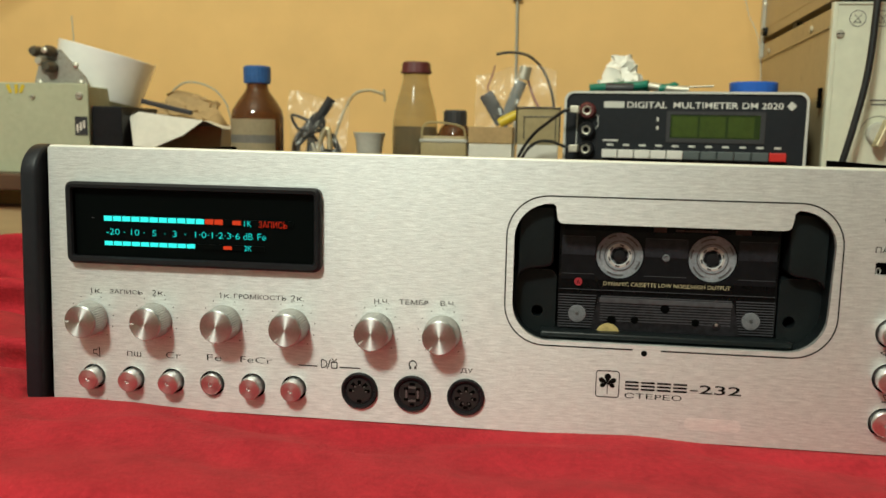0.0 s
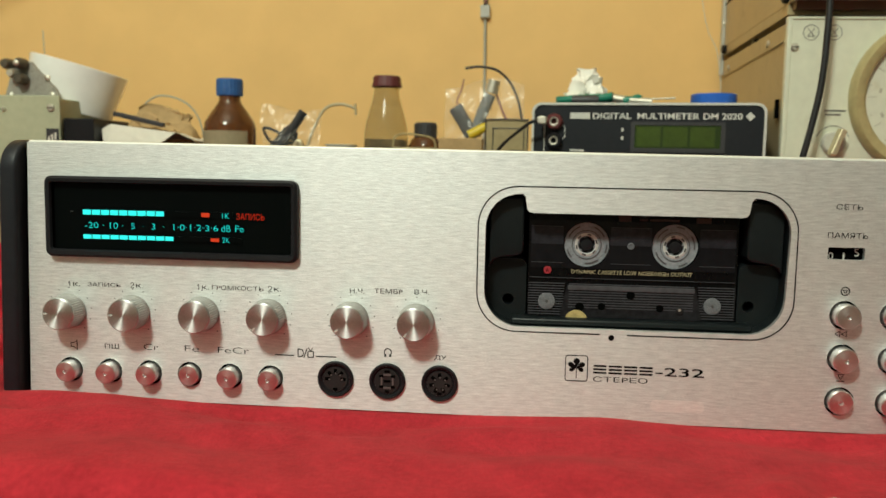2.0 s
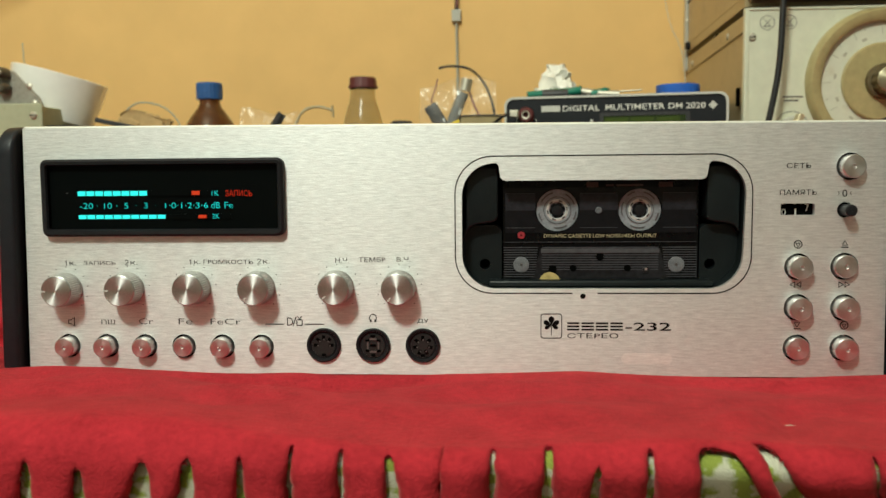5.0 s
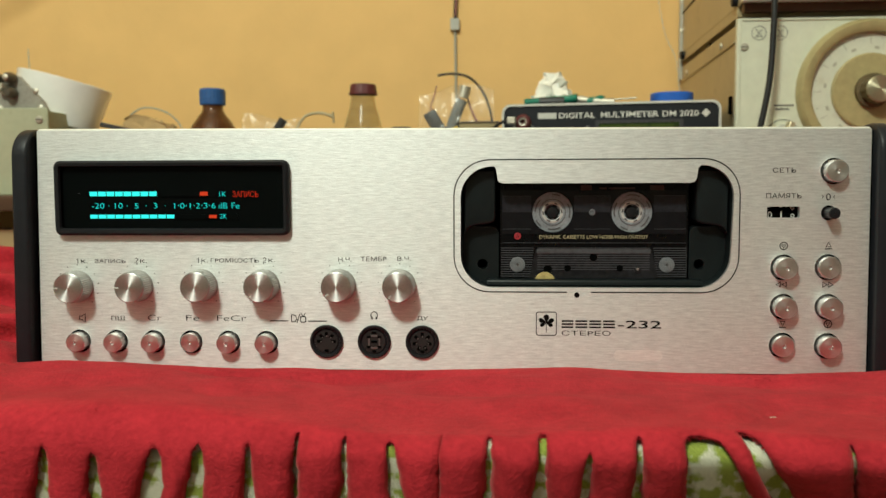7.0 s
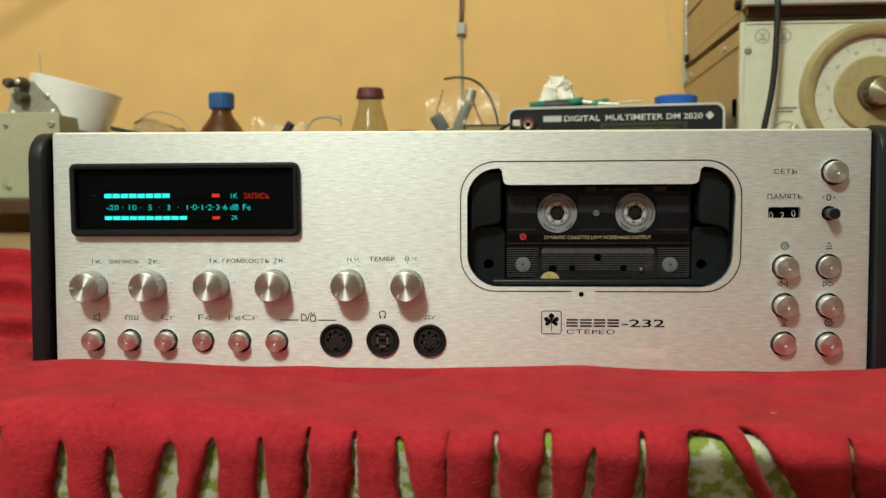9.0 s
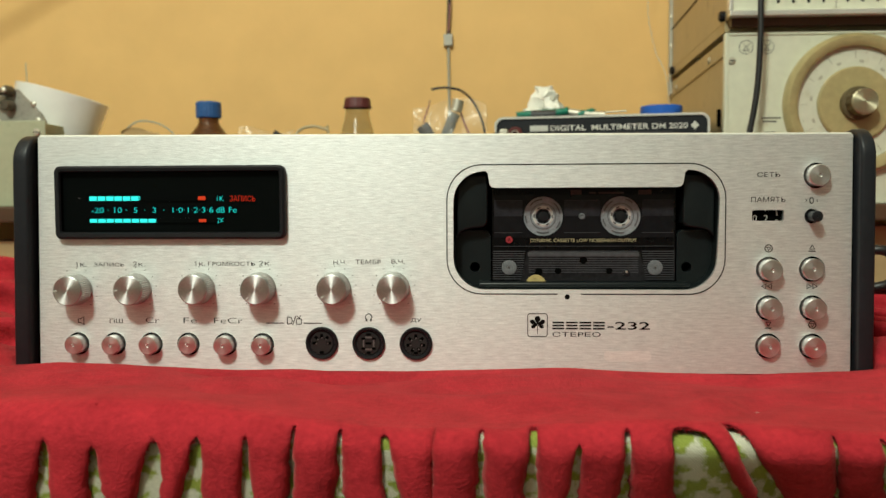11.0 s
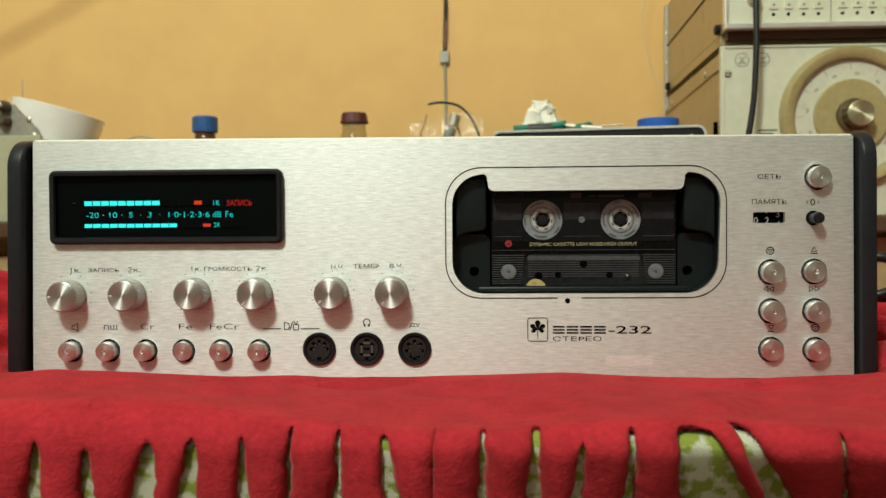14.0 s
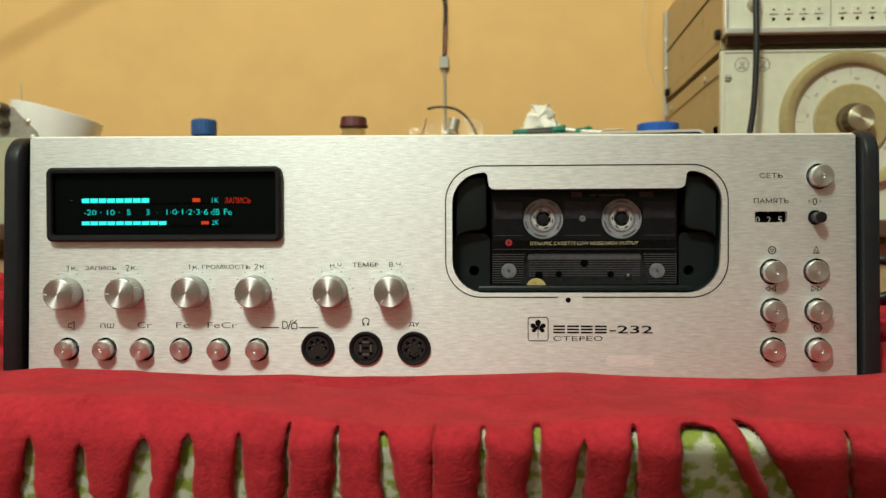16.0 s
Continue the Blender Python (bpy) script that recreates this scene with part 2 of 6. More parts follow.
def stroke(pts, width, y, closed=False, thick=0.00008, bm=None):
    """A printed line along points of the x-z plane."""
    own = bmesh.new()
    n = len(pts)
    L, R = [], []
    for i, (x, z) in enumerate(pts):
        if closed:
            p, q = pts[i - 1], pts[(i + 1) % n]
        else:
            p, q = pts[max(i - 1, 0)], pts[min(i + 1, n - 1)]
        d = Vector((q[0] - p[0], q[1] - p[1]))
        d = d.normalized() if d.length else Vector((1, 0))
        nx, nz = -d.y * width / 2, d.x * width / 2
        L.append((own.verts.new((x + nx, y, z + nz)), own.verts.new((x + nx, y + thick, z + nz))))
        R.append((own.verts.new((x - nx, y, z - nz)), own.verts.new((x - nx, y + thick, z - nz))))
    for i in range(n if closed else n - 1):
        j = (i + 1) % n
        own.faces.new((L[i][0], L[j][0], R[j][0], R[i][0]))
        own.faces.new((L[i][0], L[i][1], L[j][1], L[j][0]))
        own.faces.new((R[i][0], R[j][0], R[j][1], R[i][1]))
    return join(bm, own)


def lettering(s, x0, x1, z0, z1, y, thick=0.00006, bold=0.0, bm=None):
    """Writing fitted between x0 and x1, z0 and z1 on a face that looks to -y."""
    cu = bpy.data.curves.new("text", "FONT")
    cu.body, cu.size, cu.offset, cu.resolution_u = s.replace("\u0420", "P"), 1.0, bold, 3
    ob = bpy.data.objects.new("text", cu)
    scene.collection.objects.link(ob)
    bpy.context.view_layer.update()
    me = bpy.data.meshes.new_from_object(ob.evaluated_get(bpy.context.evaluated_depsgraph_get()))
    bpy.data.objects.remove(ob)
    bpy.data.curves.remove(cu)
    own = bmesh.new()
    own.from_mesh(me)
    bpy.data.meshes.remove(me)
    xs, ys = [v.co.x for v in own.verts], [v.co.y for v in own.verts]
    ax, bx, ay, by = min(xs), max(xs), min(ys), max(ys)
    for v in own.verts:
        v.co = Vector((x0 + (v.co.x - ax) / (bx - ax) * (x1 - x0), y, z0 + (v.co.y - ay) / (by - ay) * (z1 - z0)))
    return join(bm, own)


def tube(pts, r, n=8, bm=None, closed=False):
    """A round cord along points, smoothed by a Catmull-Rom curve."""
    P = [Vector(p) for p in pts]
    path = []
    for i in range(len(P) - 1):
        p0, p1, p2, p3 = P[max(i - 1, 0)], P[i], P[i + 1], P[min(i + 2, len(P) - 1)]
        for k in range(6):
            t = k / 6
            path.append(0.5 * ((2 * p1) + (p2 - p0) * t + (2 * p0 - 5 * p1 + 4 * p2 - p3) * t * t + (3 * p1 - p0 - 3 * p2 + p3) * t ** 3))
    path.append(P[-1])
    own = bmesh.new()
    rings = []
    side = Vector((0.31, 0.93, 0.17))
    for i, p in enumerate(path):
        d = (path[min(i + 1, len(path) - 1)] - path[max(i - 1, 0)]).normalized()
        u = (side - d * side.dot(d)).normalized()
        w = d.cross(u)
        side = u
        rings.append([own.verts.new(p + r * (math.cos(2 * math.pi * k / n) * u + math.sin(2 * math.pi * k / n) * w)) for k in range(n)])
    for a, b in zip(rings, rings[1:]):
        for k in range(n):
            own.faces.new((a[k], a[(k + 1) % n], b[(k + 1) % n], b[k]))
    own.faces.new(rings[0][::-1])
    own.faces.new(rings[-1])
    return join(bm, own)


def disc_bm(cx, cz, r, y0, y1, n=24, bm=None):
    own = bmesh.new()
    a = [own.verts.new((x, y0, z)) for x, z in circle(cx, cz, r, n)]
    b = [own.verts.new((x, y1, z)) for x, z in circle(cx, cz, r, n)]
    own.faces.new(a)
    own.faces.new(b[::-1])
    for i in range(n):
        own.faces.new((a[i], a[(i + 1) % n], b[(i + 1) % n], b[i]))
    return join(bm, own)


# ---- the room ----
def slab(name, x0, x1, y0, y1, z0, z1, material, label, category, bevel=0.0):
    return tagged(link_mesh(name, box(x0, x1, y0, y1, z0, z1, bevel), material), label, category, kind="structure")


WALL_Y = 0.744
slab("wall_north", -1.7, 1.9, WALL_Y, WALL_Y + 0.1, -0.8, 1.9, WALL, "ochre painted plaster wall behind the workbench", "wall")
# side and south walls, floor and ceiling are unseen, added to bounce light
slab("wall_west", -1.8, -1.7, -2.4, WALL_Y + 0.1, -0.8, 1.9, BOUNCE_WALL, "unseen pale side wall added to bounce light", "wall")
slab("wall_east", 1.9, 2.0, -2.4, WALL_Y + 0.1, -0.8, 1.9, BOUNCE_WALL, "unseen pale side wall added to bounce light", "wall")
slab("wall_south", -1.8, 2.0, -2.5, -2.4, -0.8, 1.9, BOUNCE_WALL, "unseen pale wall added opposite the bench to bounce light", "wall")
slab("floor", -1.8, 2.0, -2.5, WALL_Y + 0.1, -0.9, -0.8, FLOORM, "unseen brown boarded floor added under the bench", "floor")
slab("ceiling", -1.8, 2.0, -2.5, WALL_Y + 0.1, 1.9, 2.0, CEIL, "unseen white ceiling added to bounce light", "ceiling")

# work table
EDGE_Y, EDGE_R = -0.122, 0.011
table = thing("work_table", "brown wooden work table under a woven cover", "table", (0, 0, -0.8))
part("tabletop", box(-1.1, 1.3, EDGE_Y + 0.016, WALL_Y - 0.003, 0.755, 0.782, 0.004), TABLE, table)
for lx in (-1.02, 1.22):
    for ly in (-0.05, 0.66):
        part("leg", box(lx - 0.03, lx + 0.03, ly - 0.03, ly + 0.03, 0, 0.755, 0.003), TABLE, table)

# raised shelf behind the deck
SHELF_Z = 0.089
shelf = thing("bench_shelf", "dark varnished board shelf standing on the table behind the deck", "shelf", (0, 0, -0.018))
part("board", box(-1.05, 1.2, 0.40, WALL_Y - 0.004, SHELF_Z + 0.001, SHELF_Z + 0.018, 0.002), SHELF, shelf)
for lx in (-1.0, -0.1, 1.15):
    part("support", box(lx - 0.012, lx + 0.012, 0.46, WALL_Y - 0.004, 0, SHELF_Z + 0.001), SHELF, shelf)


def side_roll(x, y):
    """The rolls into which the cloth is pushed beside the deck: how strong, and where in the wave."""
    side = max(0.0, min(1.0, max(-0.241 - x, x - 0.229) / 0.014)) * max(0.0, min(1.0, (y + 0.03) / 0.04))
    return side, y * 60 + x * 16 + 1.6 * noise.noise(Vector((x * 12, y * 7, 9)))


# place, direction, half length, half width and height of the cloth's creases
CREASES = [
    (-0.200, -0.050, 0.25, 0.060, 0.010, 0.0052), (-0.130, -0.070, -0.12, 0.070, 0.011, -0.0036), (-0.050, -0.046, 0.16, 0.065, 0.009, 0.0040),
    (0.010, -0.080, -0.05, 0.080, 0.012, 0.0034), (0.090, -0.048, 0.10, 0.060, 0.010, -0.0040), (0.120, -0.090, 0.85, 0.022, 0.007, 0.0046),
    (0.140, -0.086, 0.95, 0.020, 0.005, -0.0040), (0.200, -0.060, -0.20, 0.055, 0.011, 0.0046), (-0.270, -0.075, -0.30, 0.060, 0.012, 0.0042), (0.262, -0.040, 0.5, 0.040, 0.011, -0.0044),
]


def fold(x, y):
    """The height of the cloth's folds over the table."""
    p = Vector((x * 9, y * 9, 0.3))
    h = 0.0080 * noise.noise(p) + 0.0034 * noise.noise(Vector((x * 20 + 3, y * 26, 1.7))) + 0.0007 * noise.noise(Vector((x * 70, y * 70, 4)))
    flat = 0.0
    if -0.243 < x < 0.231 and y > -0.0025:
        flat = 1.0
    d = max(0.0, min(1.0, (-0.002 - y) / 0.03)) if -0.243 < x < 0.231 else 1.0
    h -= 0.0045 * math.exp(-((y + 0.036 + 0.20 * (x + 0.04)) / 0.013) ** 2) * math.exp(-((x + 0.03) / 0.11) ** 2)
    h += 0.0030 * math.exp(-((y + 0.062 - 0.12 * x) / 0.015) ** 2) * math.exp(-((x - 0.12) / 0.10) ** 2)
    # long soft creases running out from the deck's front edge
    for x0, y0, turn, length, width, high in CREASES:
        c, q = math.cos(turn), math.sin(turn)
        along, across = (x - x0) * c + (y - y0) * q, (y - y0) * c - (x - x0) * q
        h += high * math.exp(-(along / length) ** 2 - (across / width) ** 2)
    z = h * d + 0.0024 * d * math.sin((x + 0.5 * y) * 22 + 1.0) * 0.6
    hem = max(0.0, 1 - abs(y + 0.016) / 0.014)
    z += hem * (0.0024 * noise.noise(Vector((x * 15, 2.2, 8))) + 0.0010 * noise.noise(Vector((x * 41, 1.2, 3))) - 0.0046
                + 0.0074 * math.exp(-((x + 0.205) / 0.044) ** 2) + 0.0085 * math.exp(-((x - 0.238) / 0.020) ** 2) + 0.0050 * math.exp(-((x - 0.062) / 0.036) ** 2) + 0.0026 * math.exp(-((x - 0.195) / 0.028) ** 2) + 0.0035 * math.exp(-((x + 0.075) / 0.018) ** 2) * 0.5)
    if flat:
        z = -0.0042
    rise = max(0.0, min(1.0, (-0.25 - x) / 0.06)) * max(0.0, min(1.0, (y + 0.02) / 0.36))
    z += rise * (0.016 + 0.010 * math.sin(y * 42 + x * 11) + 0.006 * math.sin(y * 19 - x * 33) + 0.007 * abs(math.sin(y * 55 + x * 16 + 3 * noise.noise(Vector((x * 8, y * 8, 5))))))
    rise = max(0.0, min(1.0, (x - 0.24) / 0.06)) * max(0.0, min(1.0, (y - 0.0) / 0.36))
    z += rise * (0.002 + 0.006 * math.sin(y * 40 - x * 14))
    z += 0.0075 * math.exp(-((y + 0.030 + 0.55 * (x + 0.235)) / 0.010) ** 2) * math.exp(-((x + 0.255) / 0.030) ** 2)
    side, turn = side_roll(x, y)
    z += side * (0.0180 if x < 0 else 0.0120) * abs(math.sin(turn)) * (1 - 0.55 * max(0.0, min(1.0, (y - 0.12) / 0.2)))
    return z - 0.0005


ARC = EDGE_R * math.pi / 2


def tuck(x):
    """How far the hanging cloth leans back under the table for each metre of fall; more at the right, to darken it
    there.
    """
    return 0.15 + 0.65 * max(0.0, min(1.0, (x + 0.02) / 0.17))


def drape(x, s, inset=0.0):
    """A point of the cloth: s metres past the table's edge, over the rounding and down."""
    r = EDGE_R - inset
    if s <= 0:
        return EDGE_Y - s, 0.003 - inset
    if s < ARC:
        a = s / EDGE_R
        return EDGE_Y - r * math.sin(a), 0.003 - EDGE_R + r * math.cos(a)
    return EDGE_Y - r + tuck(x) * (s - ARC), 0.003 - EDGE_R - (s - ARC)


# slits of the fringe: x and s of the top, then the gap's two sides where it hangs 4 cm past the edge
SLITS = [
    (-0.290, 0.018, -0.292, -0.284), (-0.272, 0.016, -0.275, -0.270), (-0.250, 0.018, -0.253, -0.245), (-0.228, 0.017, -0.230, -0.226),
    (-0.205, 0.019, -0.208, -0.202), (-0.180, 0.018, -0.183, -0.177),
    (-0.155, 0.0225, -0.1505, -0.1445), (-0.135, 0.0240, -0.1302, -0.1248), (-0.110, 0.0225, -0.1115, -0.1020), (-0.0925, 0.0205, -0.0945, -0.0868),
    (-0.072, 0.0178, -0.0702, -0.0662), (-0.053, 0.012, -0.0530, -0.0500), (-0.0345, 0.0125, -0.0346, -0.0312), (-0.017, 0.014, -0.0165, -0.0100),
    (0.003, 0.008, 0.0017, 0.0029), (0.0215, 0.0085, 0.0190, 0.0224), (0.042, 0.0075, 0.0374, 0.0424), (0.0592, 0.018, 0.0537, 0.0581),
    (0.078, 0.0115, 0.0738, 0.0778), (0.1010, 0.011, 0.0955, 0.1165), (0.1165, 0.007, 0.1235, 0.1328), (0.156, 0.012, 0.1528, 0.1552),
    (0.1735, 0.013, 0.1705, 0.1745), (0.194, 0.014, 0.192, 0.197), (0.214, 0.016, 0.212, 0.217), (0.236, 0.016, 0.234, 0.240),
    (0.258, 0.016, 0.256, 0.262), (0.282, 0.016, 0.280, 0.286), (0.305, 0.016, 0.303, 0.309),
]
S_END = 0.15
S_LESS = 0.0055  # the edge is rounded tightly, so the slits begin this much sooner


def slit_side(k, s, side):
    """The x of a slit's left (0) or right (1) lip at s; both lips are one above the slit's top."""
    x, top, a, b = SLITS[k]
    s += S_LESS
    top -= 0.0022 if k < 10 else 0.0
    a, b = 0.024 + (a - 0.024) * 1.035, 0.024 + (b - 0.024) * 1.035
    if 6 <= k <= 9:
        x, a, b = x + 0.0012, a + 0.0016, b + 0.0016
    if s <= top:
        return x + 0.0 * s
    t = (s - top) / (0.040 - top)
    mid = (a + b) / 2
    centre = x + (mid - x) * min(t, 2.2)
    half = ((1.2 if k in (19, 20) else 1.12) * (b - a) / 2 + (0.0 if k == 14 else 0.0007 if b - a < 0.0056 else 0.0003)) * (min(1.0, t) ** (0.28 if k == 19 else 0.34) if t < 1 else 1 + 0.30 * (t - 1))
    wob = (0.0005 * math.sin(s * 260 + k * 2.1 + side) + 0.0014 * noise.noise(Vector((s * 480, k * 3.7, side * 5.0)))) * min(1, t)
    x = centre + (half if side else -half) + wob
    spread = tuck(x) - 0.18 + 0.52 * max(0.0, min(1.0, -x / 0.12))
    return 0.024 + (x - 0.024) * (1 + spread * max(0.0, s - S_LESS - ARC) / 0.33)


def red_blanket():
    bm = bmesh.new()
    x_lo, x_hi = -0.75, 0.75
    ss = [-(0.40 + 0.114) + i * 0.0105 for i in range(16)] + [-0.345 + 0.005 * i for i in range(49)] + [-0.100 + 0.010 * i for i in range(10)]
    ss = [s for s in ss if s < -0.001] + [0.0025 * i for i in range(int(S_END / 0.0025) + 1)]
    strips = []
    tufts, rnd = [], random.Random(5)
    for k in range(-1, len(SLITS)):
        strips.append((k, k + 1))
    tops = [t[1] - S_LESS - (0.0022 if k < 10 else 0.0) for k, t in enumerate(SLITS)]
    for a, b in strips:
        lx = (lambda s: x_lo) if a < 0 else (lambda s, a=a: slit_side(a, s, 1))
        rx = (lambda s: x_hi) if b >= len(SLITS) else (lambda s, b=b: slit_side(b, s, 0))
        cols = 40 if a < 0 or b >= len(SLITS) else 10
        rows = sorted(set(ss + ([tops[a]] if a >= 0 else []) + ([tops[b]] if b < len(SLITS) else [])))
        curl = random.uniform(-1, 1)
        top_a = tops[a] if a >= 0 else 0.02
        top_b = tops[b] if b < len(SLITS) else 0.02
        grid = []
        for s in rows:
            line = []
            for c in range(cols + 1):
                u = c / cols
                x = lx(s) * (1 - u) + rx(s) * u
                if s <= 0:
                    y, z = EDGE_Y - s, fold(x, EDGE_Y - s) + 0.003 * max(0, min(1, 1 + (s + 0.0) / 0.09))
                    # the rolls lean forward over their creases
                    side, turn = side_roll(x, y)
                    y += 0.0125 * side * math.cos(2 * turn)
                else:
                    y, z = drape(x, s)
                    w = max(0, 1 - s / ARC)
                    z += fold(x, EDGE_Y) * w
                    # strips bow forward and their lips roll inwards
                    k = min(1.0, max(0.0, (s - (top_a * (1 - u) + top_b * u)) / 0.02))
                    y -= k * (0.0024 * math.sin(math.pi * u) + 0.0030 * curl * (u - 0.5)) + 0.0010 * min(1, s / 0.02) * noise.noise(Vector((x * 50, s * 40, 2.0)))
                    y += k * 0.0024 * (max(0, 1 - u / 0.16) ** 2 + max(0, (u - 0.84) / 0.16) ** 2)
                line.append(bm.verts.new((x, y, z)))
                if abs(x) < 0.30 and -0.115 < s < 0.075:
                    lip = c in (0, cols) and s > (top_a if c == 0 else top_b) - 0.002
                    area = 5 if s > 0 else 8
                    for q in range(12 if lip else area):
                        sp = 0.0003 if lip else 0.0012 if s > 0 else 0.0052
                        tufts.append((x + rnd.uniform(-1, 1) * (sp if s > 0 else 0.0012), y + rnd.uniform(-1, 1) * (0.0002 if s > ARC else sp), z + (rnd.uniform(-1, 1) * 0.0012 if s > ARC else 0), s, lip))
            grid.append(line)
        for r in range(len(rows) - 1):
            for c in range(cols):
                bm.faces.new((grid[r][c], grid[r][c + 1], grid[r + 1][c + 1], grid[r + 1][c]))
    bmesh.ops.remove_doubles(bm, verts=bm.verts[:], dist=0.00004)
    ob = link_mesh("red_blanket", bm, FLEECE, smooth=180)
    sol = ob.modifiers.new("thickness", "SOLIDIFY")
    sol.thickness, sol.offset = 0.0016, -1
    vs, fs = [], []
    for x, y, z, s, lip in tufts:
        out = Vector((0, -0.3, 1)) if s <= 0 else Vector((0, -math.sin(min(1, s / ARC) * 1.5), math.cos(min(1, s / ARC) * 1.5)))
        d = Vector((rnd.gauss(0, 1), rnd.gauss(0, 1), rnd.gauss(0, 1))).normalized()
        d = (d * (1.0 if lip else 0.9) + out * (0.25 if lip else 0.35)).normalized() * rnd.uniform(0.0006, 0.0026 if lip else 0.0015)
        w = d.cross(Vector((rnd.gauss(0, 1), rnd.gauss(0, 1), rnd.gauss(0, 1)))).normalized() * (0.00020 if lip else 0.00024)
        base = Vector((x, y, z)) - out * 0.0002
        n = len(vs)
        vs += [base - w, base + w, base + d]
        fs.append((n, n + 1, n + 2))
    me = bpy.data.meshes.new("nap")
    me.from_pydata(vs, [], fs)
    me.materials.append(FLEECE)
    nap = new("nap", me)
    nap.parent = ob
    tagged(nap, kind="stuff")
    return tagged(ob, "red fleece blanket with a cut fringe spread over the table edge", "blanket")


def woven_cover():
    bm = bmesh.new()
    ss = [-0.5, -0.3, -0.1] + [-0.02 + 0.004 * i for i in range(50)]
    grid = []
    for s in ss:
        line = []
        for c in range(121):
            x = -0.95 + 1.95 * c / 120
            y, z = drape(x, s, 0.0027)
            z -= 0.0016 if s <= 0 else 0.0016 * max(0, 1 - s / ARC)
            line.append(bm.verts.new((x, y + 0.0008 * math.sin(x * 90), z - (0.009 if s < -0.03 else 0))))
        grid.append(line)
    for a, b in zip(grid, grid[1:]):
        for c in range(120):
            bm.faces.new((a[c], a[c + 1], b[c + 1], b[c]))
    ob = link_mesh("table_cover", bm, WEAVE, smooth=180)
    return tagged(ob, "green and white woven cover hanging over the table edge", "tablecloth")


red_blanket()
woven_cover()

# a cable left lying on the cloth beside the deck
ob = link_mesh("coiled_cable", tube([(0.252, 0.235, 0.030), (0.268, 0.190, 0.040), (0.284, 0.160, 0.052), (0.300, 0.150, 0.056), (0.312, 0.152, 0.046), (0.313, 0.158, 0.034), (0.300, 0.165, 0.028), (0.280, 0.165, 0.0285), (0.300, 0.170, 0.0265), (0.335, 0.175, 0.026), (0.380, 0.200, 0.030), (0.450, 0.240, 0.034)], 0.0036, 10), mat("black_mains_cable", (0.012, 0.012, 0.013), 0.4, 0, 60, 0.2), smooth=60)
tagged(ob, "black cable looped on the red cloth beside the deck", "cable")

# ---- the cassette deck ----
PX0, PX1, PZ1 = -0.2265, 0.2155, 0.1268
deck = thing("cassette_deck", "silver cassette deck with brushed metal front, standing on red cloth", "cassette deck")

WELL_OUT = []
for cx, cz, a, r in ((0.1285, 0.060, -90, 0.0175), (0.1305, 0.0905, 0, 0.0165)):
    for i in range(9):
        t = radians(a + 90 * i / 8)
        WELL_OUT.append((cx + r * math.cos(t), cz + r * math.sin(t)))
WELL_OUT += [(0.1298, 0.1068), (0.1285, 0.1055), (0.1282, 0.1030), (0.1276, 0.0995), (0.1264, 0.0982), (0.1245, 0.0978),
             (0.0275, 0.0978), (0.0256, 0.0982), (0.0244, 0.0995), (0.0238, 0.1030), (0.0235, 0.1055), (0.0222, 0.1068)]
for cx, cz, a, r in ((0.0212, 0.0903, 90, 0.0165), (0.0222, 0.060, 180, 0.0175)):
    for i in range(9):
        t = radians(a + 90 * i / 8)
        WELL_OUT.append((cx + r * math.cos(t), cz + r * math.sin(t)))

SMALL = [(-0.2062 + 0.0210 * i, 0.0118) for i in range(6)]
BIG = [(0.1970, 0.1035), (0.1730, 0.0536), (0.1955, 0.0538), (0.1732, 0.0330), (0.1960, 0.0330), (0.1732, 0.0125), (0.1962, 0.0125)]
COUNTER = rrect(0.1638, 0.1804, 0.0795, 0.0853, 0.0008, 3)
ZERO = (0.1950, 0.0820)
holes = [WELL_OUT, COUNTER, circle(*ZERO, 0.0039)] + [circle(x, z, 0.0064) for x, z in SMALL] + [circle(x, z, 0.0068) for x, z in BIG]
bm = sheet([(PX0 - 0.0018, -0.0026), (PX1 + 0.0008, -0.0026), (PX1 - 0.0002, PZ1 - 0.0018), (PX0 + 0.0003, PZ1 + 0.0004)], holes, 0.0, 0.0028)
panel = part("front_panel", bm, BRUSHED, deck, "brushed aluminium front panel")
bm = box(PX0 + 0.0003, PX1 - 0.0002, 0.0001, 0.006, PZ1 - 0.0018, PZ1 + 0.0006, 0.0014, None, 4)
for v in bm.verts:
    v.co.z += 0.0010 - 0.0022 * (v.co.x - PX0) / (PX1 - PX0)
# bevelled lip, coloured paler than the brushed panel
part("top_lip", bm, mat("pale_lip_edge", (0.72, 0.72, 0.67), 0.45, 0.4, 40, 0.05), deck, "pale top edge")

# case behind the panel
bm = box(PX0 + 0.001, PX1 - 0.001, 0.0272, 0.262, -0.0045, 0.112, 0.001)
part("case", bm, COVER, deck, "dark enamelled case")
# black blocks behind the panel keep its openings dark
for a0, a1 in ((PX0 + 0.001, 0.0035), (0.1475, 0.1622), (0.1822, PX1 - 0.001)):
    part("chassis_block", box(a0, a1, 0.0122, 0.0268, 0.001, 0.1118), HOLE, deck)


